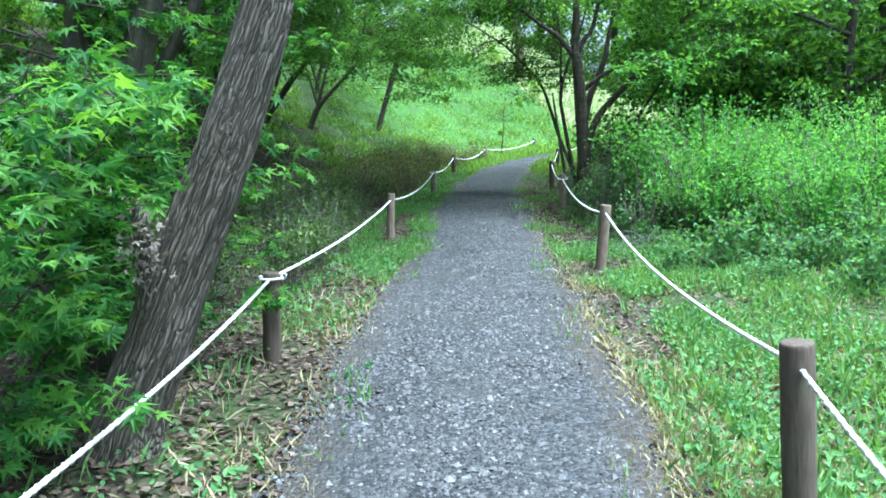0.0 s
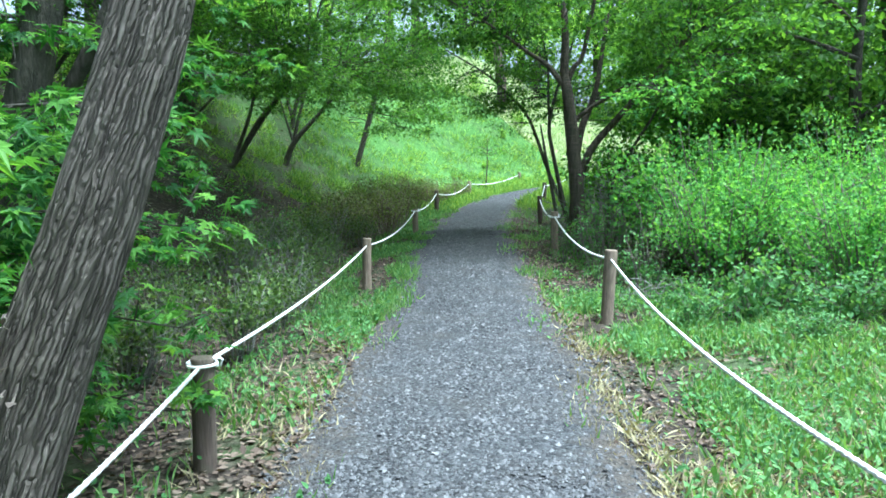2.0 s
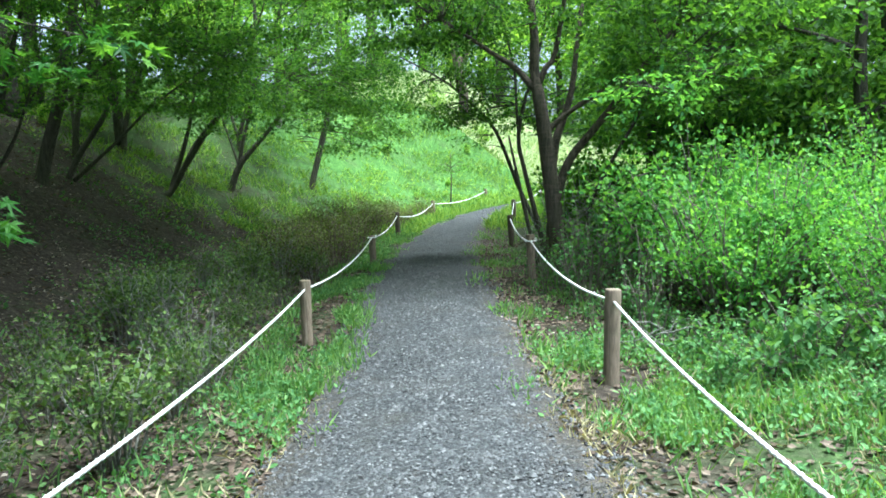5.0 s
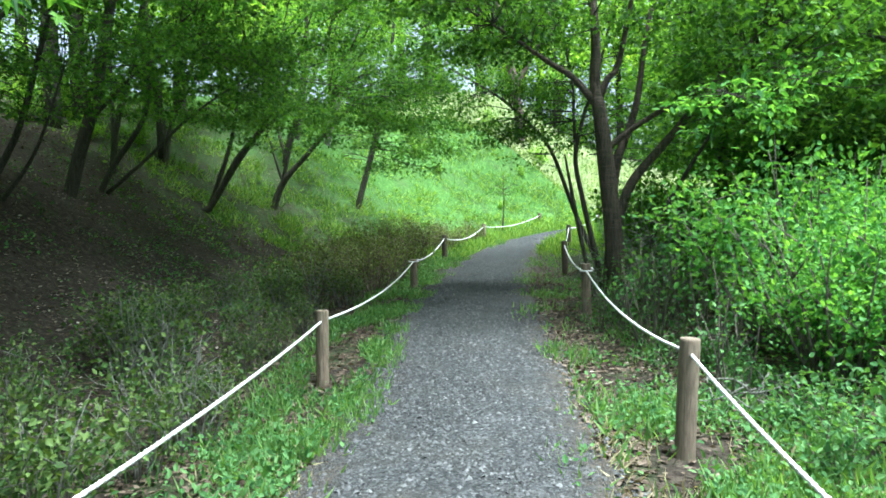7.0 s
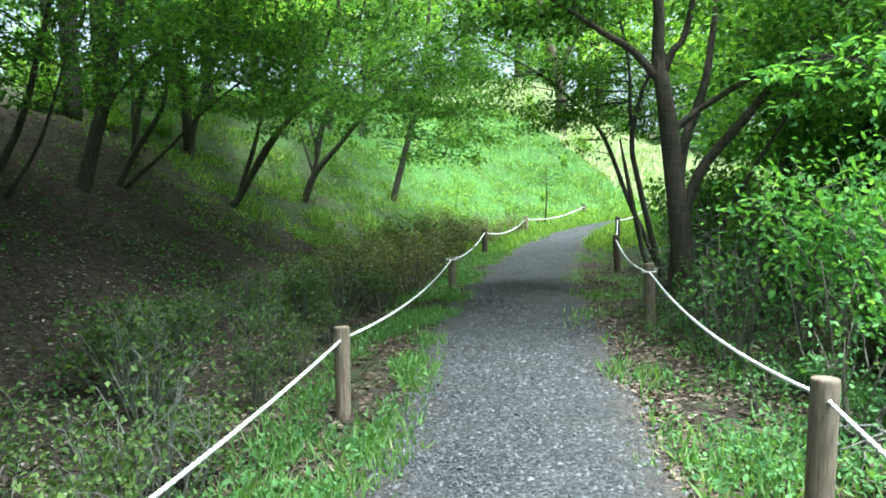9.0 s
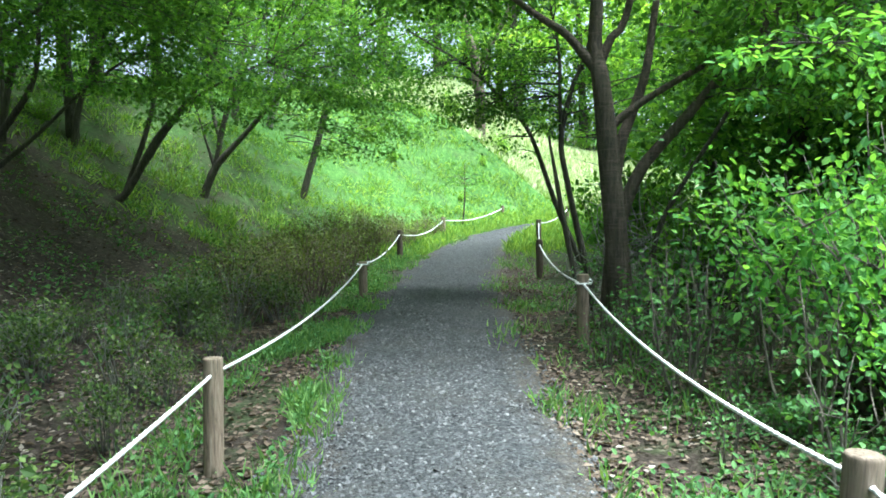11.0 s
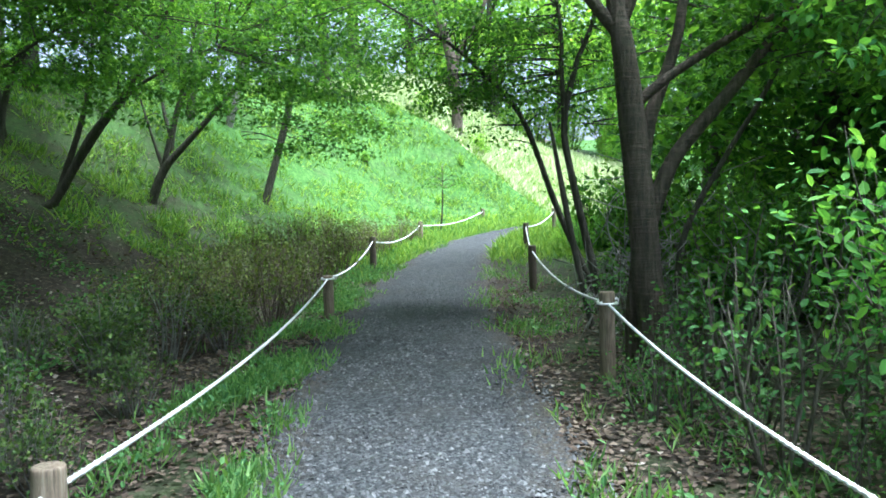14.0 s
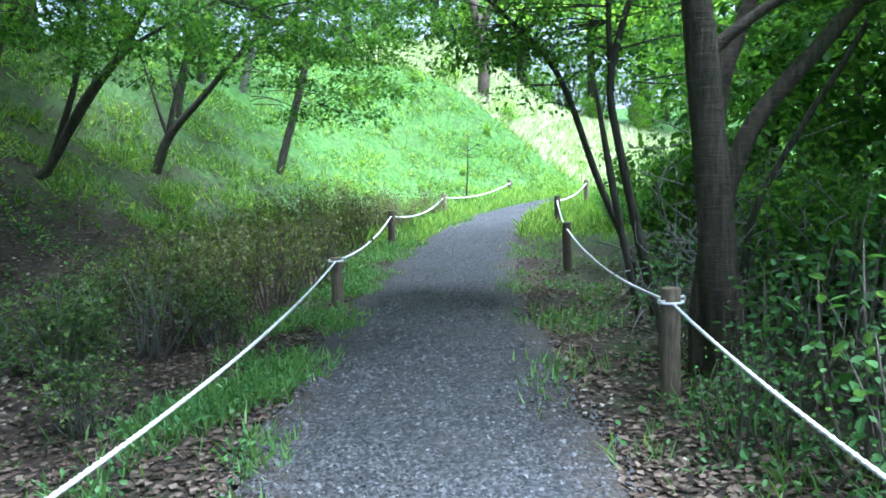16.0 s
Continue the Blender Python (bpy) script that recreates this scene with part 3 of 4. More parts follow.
def maple_bough(label, start, end, reach, n):
    """A low leafy bough of a maple, with palmate leaves."""
    a, b = np.array(start), np.array(end)
    ob = thing("maple_bough", a, label, "branch", "maple boughs beside the footpath")
    main = smooth_line([(0, 0, 0, 0.014), (*((b - a) * 0.5 + np.array([0, 0, 0.06])), 0.008), (*(b - a), 0.003)], 0.08)
    cs = (b - a) * rng.uniform(0.1, 1.0, n)[:, None] + rng.normal(0, 1, (n, 3)) * np.array(reach)
    part("branchwork", tubes_mesh("branchwork", [main] + twig_lines([main], cs, 0.003), 5, M_BARK), ob)
    part("foliage", sprays(cs, np.full(n, 0.14), 13, LEAF_STAR, 0.078, M_MAPLE, "foliage", 0.3, 0.3, 0.32, (0.55, -0.15, -0.1)), ob)


# boughs of the multi-stemmed maple, layer over layer
STEM = [(-2.937, 4.6, 2.167), (-2.847, 4.7, 1.672), (-2.855, 4.8, 1.17), (-2.864, 4.9, 0.668), (-2.832, 4.9, 0.269)]
BOUGHS = [  # end of the bough, from which level of the stem, leaf clusters
    (-1.387, 4.2, 1.612, 1, 20), (-1.452, 4.3, 1.185, 2, 22), (-1.565, 4.5, 0.724, 3, 20), (-1.631, 4.6, 0.317, 4, 16), (-1.713, 5.4, 1.916, 0, 20), (-2.12, 5.9, 1.381, 1, 18), (-1.838, 5.2, 1.003, 2, 16),
    (-1.144, 2.55, 1.461, 1, 26), (-1.205, 2.45, 1.235, 1, 28), (-1.236, 2.4, 1.002, 2, 28), (-1.288, 2.4, 0.777, 3, 26), (-1.346, 2.45, 0.511, 3, 24), (-1.374, 2.55, 0.238, 4, 20), (-1.462, 2.9, 0.081, 4, 16),
    (-1.362, 2.05, 1.313, 1, 22), (-1.39, 2.05, 1.04, 2, 22), (-1.415, 2.1, 0.737, 3, 20), (-1.875, 3.9, 1.451, 1, 20), (-1.984, 3.9, 0.941, 2, 18), (-2.042, 3.6, 0.434, 3, 18),
    (-1.355, 5.9, 2.447, 0, 18), (-1.783, 6.4, 2.161, 0, 18),
]
for x, y, z, k, n in BOUGHS:
    off = 0.30 * max(0, 1.75 - z) + 0.06 if y < 3 else 0.0
    maple_bough("leafy maple bough with fresh green palmate leaves", STEM[k], (x - off, y, z), (0.17, 0.20, 0.09), n)

# the forked tree beside the path
def leafy_branch(start, end, reach, n):
    a, b = np.array(start), np.array(end)
    ob = thing("leafy_branch", a, "low branch with broad bright leaves over the verge", "branch")
    main = smooth_line([(0, 0, 0, 0.016), (*((b - a) * 0.5 + np.array([0, 0, 0.12])), 0.010), (*(b - a), 0.003)], 0.08)
    cs = (b - a) * rng.uniform(0.35, 1.0, n)[:, None] + rng.normal(0, 1, (n, 3)) * np.array(reach)
    part("branchwork", tubes_mesh("branchwork", [main] + twig_lines([main], cs, 0.003), 5, M_BARK), ob)
    part("foliage", sprays(cs, np.full(n, 0.16), 14, LEAF_OVAL, 0.075, M_BUSH, "foliage", 0.2, 0.25, 0.3), ob)


leafy_branch((1.95, 13.9, 2.62), (1.55, 10.7, 2.3), (0.22, 0.3, 0.10), 30)
leafy_branch((2.5, 13.9, 2.95), (2.3, 11.2, 2.45), (0.3, 0.35, 0.12), 34)
tree("tree", "dark forked tree with several spreading limbs beside the path",
     [[sunk(0.959, 14, 0.19), (0.932, 14, 0.378, 0.131), (0.863, 14, 0.974, 0.117), (0.774, 14, 1.81, 0.106), (0.69, 14, 2.585, 0.09), (0.647, 14, 2.993, 0.072), (0.635, 14, 3.865, 0.054), (0.471, 14.1, 5.256, 0.032)],
      [(0.861, 14.02, 1.124, 0.072), (0.954, 14.02, 1.453, 0.065), (1.116, 14, 1.798, 0.058), (1.512, 14, 2.231, 0.05), (1.952, 14, 2.739, 0.041), (2.62, 13.9, 3.527, 0.027)],
      [(0.738, 14, 2.128, 0.05), (1.059, 14, 2.375, 0.036), (1.509, 14, 2.642, 0.032), (1.828, 14, 2.789, 0.027), (2.466, 13.7, 2.962, 0.016)],
      [(0.828, 14.08, 1.523, 0.072), (0.927, 14.15, 2.033, 0.059), (1.076, 14.2, 2.406, 0.05), (1.2, 14.2, 2.858, 0.041), (1.383, 14.3, 3.927, 0.027)],
      [(0.66, 14, 2.713, 0.054), (0.37, 14, 3.061, 0.041), (0.104, 14, 3.249, 0.034), (-0.61, 14, 3.763, 0.018)],
      [(0.686, 14, 2.765, 0.054), (0.805, 14, 3.026, 0.041), (0.948, 14, 3.239, 0.036), (1.151, 13.8, 4.309, 0.023)],
      [sunk(0.791, 14.15, 0.09), (0.786, 14.1, 0.566, 0.068), (0.799, 14.05, 1.019, 0.045)]],
     # the wide crown part at 6 m is added above the view to shade the path
     [((0.636, 13.8, 4.467), (2.8, 2.4, 1.0), 130), ((2.553, 13.4, 3.12), (1.2, 1.6, 0.8), 60), ((3.019, 11.4, 3.559), (1.2, 1.3, 0.7), 12), ((-0.926, 14.2, 3.937), (1.1, 1.4, 0.5), 30), ((2.711, 12.6, 3.634), (1.0, 1.0, 0.6), 10), ((-1.305, 12, 6.114), (2.6, 4.2, 0.9), 150), ((3.7, 15.4, 3.4), (1.5, 1.5, 1.2), 55)], M_BARK_FORK, M_CANOPY, LEAF_RHOMB, 0.085, 85, 0.42, 22, 0.08, furrow=0.05)

tree("sapling", "slender arching sapling leaning over the path",
     [[sunk(0.968, 17, 0.05), (0.898, 17, 0.425, 0.042), (0.471, 17, 1.474, 0.036), (0.111, 17, 2.427, 0.03), (-0.312, 17, 2.944, 0.026), (-0.745, 17, 3.33, 0.02), (-1.516, 16.9, 3.789, 0.01)]],
     [((-0.653, 16.8, 3.057), (0.9, 0.8, 0.55), 60), ((-0.006, 17, 2.508), (0.5, 0.6, 0.5), 12)], M_BARK, M_CANOPY, LEAF_RHOMB, 0.06, 50, 0.32, 9, 0.12, category="tree")
tree("sapling", "slender upright sapling with two stems behind the forked tree",
     [[sunk(0.907, 16, 0.056), (0.823, 16, 0.489, 0.048), (0.564, 16, 1.682, 0.037), (0.488, 16, 2.238, 0.034), (0.635, 16, 2.892, 0.027), (0.779, 16, 3.215, 0.024), (1.051, 16, 4.301, 0.014)],
      [(0.496, 16, 2.148, 0.031), (0.466, 16, 2.747, 0.024), (0.448, 16, 3.338, 0.02), (0.237, 16.1, 4.434, 0.01)],
      [sunk(0.739, 15.8, 0.035), (0.544, 15.8, 0.948, 0.034), (0.435, 15.8, 1.541, 0.031), (0.318, 15.8, 2.234, 0.014)]],
     [((0.37, 16.2, 4.044), (1.2, 1.1, 0.7), 40), ((1.382, 16.6, 2.722), (0.9, 0.9, 0.6), 18), ((0.3, 16.4, 3.0), (0.8, 0.7, 0.6), 45)], M_BARK, M_CANOPY, LEAF_RHOMB, 0.06, 50, 0.35, 10, 0.12)
tree("sapling", "thin leaning sapling in the shade of the forked tree",
     [[sunk(1.483, 15.5, 0.042), (1.552, 15.5, 1.011, 0.031), (1.967, 15.5, 1.827, 0.027), (2.375, 15.5, 2.483, 0.024), (2.911, 15.4, 3.651, 0.014)]],
     [((2.744, 15.4, 3.236), (1.2, 1.0, 0.7), 30)], M_BARK, M_CANOPY, LEAF_RHOMB, 0.06, 50, 0.35, 9, 0.12)

# maples on the bank
tree("maple_tree", "slim leaning maple on the green bank",
     [[sunk(-5.243, 25.6, 0.12), (-5.176, 25.6, 1.33, 0.094), (-4.849, 25.6, 2.591, 0.086), (-4.479, 25.6, 3.826, 0.079), (-4.169, 25.6, 5.186, 0.065), (-3.962, 25.6, 6.698, 0.043)]],
     [((-4.084, 25, 5.735), (2.2, 2.0, 1.62), 54), ((-3.206, 24.5, 3.599), (0.9, 1.0, 0.88), 17)], shape=LEAF_THREE, size=0.082, per=66, spray=0.5, group="maples on the bank")
tree("maple_tree", "maple forking low down on the leafy bank",
     [[sunk(-6.926, 22.6, 0.128), (-6.699, 22.6, 1.305, 0.101), (-6.467, 22.6, 1.776, 0.09), (-6.235, 22.6, 2.247, 0.079), (-5.729, 22.6, 2.8, 0.058), (-4.56, 22.6, 3.96, 0.043), (-3.382, 22.6, 4.528, 0.025)],
      [(-6.297, 22.6, 2.141, 0.058), (-6.031, 22.6, 3.177, 0.04), (-5.714, 22.6, 4.206, 0.032), (-5.456, 22.6, 5.22, 0.022)],
      [(-6.251, 22.6, 2.195, 0.043), (-6.468, 22.6, 2.88, 0.025), (-6.739, 22.6, 3.861, 0.014)]],
     [((-4.168, 22.2, 4.323), (2.4, 2.0, 1.0), 62), ((-6.011, 22.4, 4.773), (1.8, 1.8, 1.12), 34), ((-2.716, 21.8, 3.74), (1.0, 1.2, 0.75), 21), ((-1.805, 21.4, 4.868), (1.5, 1.5, 0.5), 23), ((-2.961, 21.8, 3.068), (1.3, 1.1, 0.7), 28), ((-3.1, 21.0, 4.2), (1.5, 1.3, 1.1), 60)], shape=LEAF_THREE, size=0.082, per=66, spray=0.5, group="maples on the bank")
tree("maple_tree", "upright maple at the top of the bank",
     [[sunk(-7.7, 27, 0.15), (-7.457, 27, 2.347, 0.122), (-7.193, 27, 4.375, 0.101), (-6.886, 27, 6.377, 0.072), (-6.876, 27, 7.963, 0.036)]],
     [((-6.873, 26.6, 6.709), (2.4, 2.4, 2.0), 54)], shape=LEAF_THREE, size=0.082, per=66, spray=0.5, group="maples on the bank")
tree("maple_tree", "slim maple leaning from the bank",
     [[sunk(-7.404, 28, 0.15), (-7.158, 28, 2.121, 0.13), (-6.728, 28, 3.36, 0.108), (-6.223, 28, 4.907, 0.094), (-5.719, 28, 6.584, 0.065), (-5.489, 28, 8.178, 0.036)]],
     [((-5.76, 27.6, 6.6), (2.2, 2.2, 1.75), 54)], M_BARK_PALE, shape=LEAF_THREE, size=0.082, per=66, spray=0.5, group="maples on the bank")
tree("maple_tree", "multi-stemmed maple leaning from the leaf-strewn bank",
     [[sunk(-7.346, 20, 0.105), (-7.047, 20, 1.628, 0.072), (-6.368, 20, 2.647, 0.058), (-5.664, 20, 3.478, 0.043), (-5.081, 20, 4.559, 0.029), (-4.678, 20, 5.636, 0.014)],
      [sunk(-7.669, 20.3, 0.09), (-7.387, 20.3, 1.249, 0.065), (-6.851, 20.3, 2.417, 0.05), (-6.513, 20.3, 3.558, 0.036), (-6.405, 20.3, 4.681, 0.022)],
      [(-6.874, 20, 1.843, 0.05), (-6.099, 20, 2.91, 0.036), (-5.502, 20, 3.461, 0.029), (-4.339, 19.9, 3.958, 0.014)]],
     [((-4.957, 19.6, 4.158), (2.4, 2.0, 1.0), 62), ((-6.776, 19.8, 4.309), (1.6, 1.6, 1.0), 31), ((-3.505, 19, 3.575), (1.2, 1.2, 0.62), 19), ((-2.195, 18.6, 4.736), (1.4, 1.6, 0.5), 23), ((-4.871, 18.6, 3.111), (1.2, 1.1, 0.5), 16)], shape=LEAF_THREE, size=0.082, per=66, spray=0.5, group="maples on the bank")
tree("maple_tree", "tall dark-stemmed maple on the shaded bank",
     [[sunk(-7.914, 15.85, 0.15), (-7.701, 15.85, 1.524, 0.119), (-7.374, 15.85, 2.554, 0.104), (-7.03, 15.85, 3.616, 0.094), (-6.789, 15.85, 4.589, 0.079), (-6.521, 15.8, 6.086, 0.043)],
      [(-7.263, 15.85, 2.915, 0.043), (-6.515, 15.8, 3.578, 0.029), (-5.559, 15.7, 4.158, 0.014)]],
     # the widest crown part is added above the view to shade the bank
     [((-6.194, 15.4, 4.558), (2.4, 2.2, 1.25), 62), ((-6.968, 13.6, 6.651), (3.6, 5.2, 0.8), 190), ((-4.916, 15, 3.659), (1.2, 1.4, 0.62), 23)], shape=LEAF_THREE, size=0.082, per=66, spray=0.5, group="maples on the bank")
tree("maple_tree", "slender multi-stemmed maple on the shaded bank",
     [[sunk(-7.7, 14, 0.075), (-7.371, 14, 2.274, 0.05), (-7.051, 14, 2.892, 0.043), (-6.757, 14, 3.709, 0.036), (-6.489, 14, 4.483, 0.022)],
      [(-7.414, 14, 1.698, 0.036), (-6.815, 13.9, 2.349, 0.025), (-6.299, 13.8, 3.395, 0.014)]],
     [((-6.328, 13.6, 3.744), (1.8, 1.6, 1.0), 38), ((-5.527, 11.6, 3.76), (1.7, 1.8, 0.7), 34)], shape=LEAF_THREE, size=0.082, per=66, spray=0.5, group="maples on the bank")
tree("maple_tree", "low spreading maple on the shaded bank",
     [[sunk(-8.187, 17, 0.09), (-8.093, 17, 1.291, 0.065), (-7.489, 17, 2.364, 0.054), (-6.839, 17, 3.251, 0.04), (-6.687, 17, 4.327, 0.025)],
      [(-7.68, 17.1, 1.877, 0.043), (-6.891, 17.2, 2.534, 0.029), (-6.055, 17.2, 3.235, 0.022), (-4.937, 17.2, 3.909, 0.011)]],
     [((-5.73, 17, 3.793), (2.0, 1.8, 0.88), 46), ((-3.92, 16.8, 3.741), (1.2, 1.4, 0.62), 23), ((-3.566, 14.5, 4.322), (1.6, 2.0, 0.5), 29)], shape=LEAF_THREE, size=0.082, per=66, spray=0.5, group="maples on the bank")
for x, y, a, lean, h in ((-7.3, 12.3, 20, 0.9, 5.2), (-8.4, 18.6, 60, 1.0, 5.0), (-6.9, 24.6, 10, 1.2, 5.6), (-8.6, 21.2, 40, 1.1, 5.2)):
    gx, gy, gz = on_land(x, y)
    ca, sa = math.cos(radians(a)), math.sin(radians(a)) * 0.4
    tree("maple_tree", "slim maple with several thin leaning stems on the bank",
         [[(gx, gy, gz - 0.1, 0.075), (gx + 0.2 * ca * lean, gy + 0.2 * sa, gz + 0.9, 0.055), (gx + 0.9 * ca * lean, gy + 0.8 * sa, gz + h * 0.5, 0.042), (gx + 1.7 * ca * lean, gy + sa, gz + h, 0.015)],
          [(gx + 0.05, gy, gz + 0.2, 0.05), (gx - 0.25 * ca, gy + 0.3, gz + 1.3, 0.035), (gx - 0.1, gy + 0.4, gz + h * 0.6, 0.022), (gx + 0.3, gy + 0.4, gz + h * 0.9, 0.01)],
          [(gx + 0.3 * ca * lean, gy, gz + 1.1, 0.04), (gx + 1.2 * ca, gy - 0.2, gz + 1.9, 0.028), (gx + 2.2 * ca, gy - 0.3, gz + 2.5, 0.012)]],
         [((gx + 1.2 * ca * lean, gy, gz + h * 0.82), (1.5, 1.4, 0.8), 44), ((gx + 1.9 * ca, gy - 0.2, gz + 2.6), (0.8, 0.8, 0.35), 14)], size=0.075, per=90, sides=9, group="maples on the bank")
tree("pine_tree", "tall reddish trunk in the bright clearing at the bend",
     [[sunk(-1.205, 36, 0.26), (-0.996, 36, 1.624, 0.23), (-0.862, 36, 3.892, 0.21), (-0.931, 36, 6.445, 0.19), (-1.434, 36, 8.411, 0.14), (-1.88, 36, 11.886, 0.07)],
      [(-0.923, 36, 6.346, 0.14), (-0.273, 36, 7.593, 0.1), (0.136, 36, 8.349, 0.08), (0.775, 36, 10.097, 0.04)]],
     [((-1.101, 36, 10.947), (3.0, 3.0, 2.0), 80)], M_BARK_RED, size=0.10, spray=0.6)
tree("sapling", "thin young sapling beside the bend of the path",
     [[sunk(-1.303, 30, 0.03), (-1.253, 30, 1.201, 0.025), (-1.215, 30, 1.967, 0.018), (-1.218, 30, 2.609, 0.01)]], [((-1.185, 29.8, 2.21), (0.8, 0.7, 0.25), 10)], size=0.07, per=40, spray=0.35)


# added trees: broad crowns above the view keep sky and sun off the ground
for x, y, cx, cy, top, n in ((-9.6, 16.0, -6.6, 15.2, 7.4, 130), (-9.2, 9.6, -6.0, 9.4, 7.4, 130), (-8.2, 5.2, -5.2, 6.4, 7.4, 130), (-10.2, 19.5, -6.4, 18.4, 8.4, 130), (6.4, 15.8, 3.2, 15.4, 7.6, 70), (6.2, 20.6, 2.8, 19.4, 8.2, 70), (-10.6, 12.9, -3.0, 12.2, 8.2, 130), (-9.4, 7.6, -2.4, 7.6, 7.8, 70), (-10.5, 21.0, -2.4, 16.6, 8.6, 90)):
    gx, gy, gz = on_land(x, y)
    k = 1 if cx > gx else -1
    tree("shade_tree", "added tall tree, its crown above the view shades the path" if x > 0 else "added tall tree, its crown above the view shades the bank",
         [[(gx, gy, gz - 0.2, 0.2), (gx, gy, gz + 2.5, 0.16), (gx + 0.4 * k, gy, top - 1.4, 0.13), (cx - 1.5 * k, cy, top, 0.08), (cx, cy, top + 0.6, 0.04)],
          [(gx + 0.3 * k, gy, top - 1.8, 0.09), (cx - k, cy - 1.8, top - 0.6, 0.05), (cx, cy - 2.5, top - 0.2, 0.03)], [(gx + 0.3 * k, gy, top - 2.0, 0.09), (cx - k, cy + 1.8, top - 0.5, 0.05), (cx, cy + 2.5, top - 0.1, 0.03)]],
         [((cx, cy, top), (3.6, 3.4, 0.9), n)], size=0.15, per=70, spray=0.8, sides=10, step=0.4, group="tall trees over the bank and the path")



# woodland all round
def wood_tree(kind, leaf=None, label="leafy green woodland tree"):
    h = (6.5, 8.0, 5.5)[kind]
    limbs = [[(0, 0, -0.2, 0.17), (0.05, 0, 1.5, 0.13), (0.1 + 0.2 * kind, 0.1, h * 0.5, 0.10), (0.3, 0, h, 0.03)]]
    for k in range(5):
        a = k * 1.256 + kind
        z = h * (0.28 + 0.09 * k)
        limbs.append([(0.05, 0, z, 0.06), (0.9 * math.cos(a), 0.9 * math.sin(a), z + 0.5, 0.04), (2.0 * math.cos(a), 2.0 * math.sin(a), z + 0.9, 0.015)])
    crown = [((0.1, 0, h * 0.66), (2.4, 2.4, h * 0.30), 105), ((0, 0, h * 0.34), (2.2, 2.2, 0.9), 55)]
    return tree("wood_tree", label, limbs, crown, leaf=leaf, size=0.165, per=33, spray=0.6, sides=8, step=0.3, group="woodland trees")


WOOD = [wood_tree(k) for k in range(3)]
# the same wood trees with sunlight painted into the leaf colour
SUNLIT_WOOD = [wood_tree(k, M_SUNLIT_LEAF, "woodland tree by the clearing, sunlight put into its yellow-green leaves") for k in range(2)]
spots = [(5.2, 14.4), (5.9, 17.2), (5.2, 19.6), (7.8, 13.0), (9, 18.5), (10.5, 10), (12.5, 5), (11.5, 12.5), (13, 16),
         (-9.5, 24), (-14.8, 18.0), (-14.5, 14.2), (-9.5, 11.5), (-8, 8.5), (-12, 27), (-9.5, 31), (-10, 9.5), (-8.5, 5), (-9, 2), (-14, 10), (-14, 24), (-12, 33), (-5.5, 44), (-9, 38), (13, 36), (-2, 55), (5, 53), (12, 46),
         (-13, 42), (17, 27), (16, 4), (-7, 1.0), (-7, -4), (9, -3), (-3, -7), (2, -9), (7, -9), (-11, -9), (0, 56), (10, 58), 
         (-8.8, 21.5), (-11, 36), (-16, 28), (1.0, 51), (-3.5, 52), (8, 54), (14, 9), (15, 20), (-7.5, 47), (9.5, 47), (4.3, 18.6), (5.4, 22.4), (6.8, 19.4), (4.8, 25.4), (8.6, 24.0), (3.9, 22.0)]
# places behind the bank and clearing that get the painted sunlit leaves
light = []
for n, (x, y) in enumerate(spots):
    s = (0.85 if y < 38 else 1.35) + 0.35 * ((n * 37) % 17) / 17
    m = pose(*on_land(x, y), 0, 0, n * 77) @ Matrix.Diagonal((s, s, s * (0.95 + 0.02 * (n % 6)), 1))
    if n < 3:
        WOOD[n].matrix_basis = m
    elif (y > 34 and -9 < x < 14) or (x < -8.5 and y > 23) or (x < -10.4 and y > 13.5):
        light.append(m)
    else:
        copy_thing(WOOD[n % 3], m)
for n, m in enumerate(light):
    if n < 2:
        SUNLIT_WOOD[n].matrix_basis = m
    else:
        copy_thing(SUNLIT_WOOD[n % 2], m)


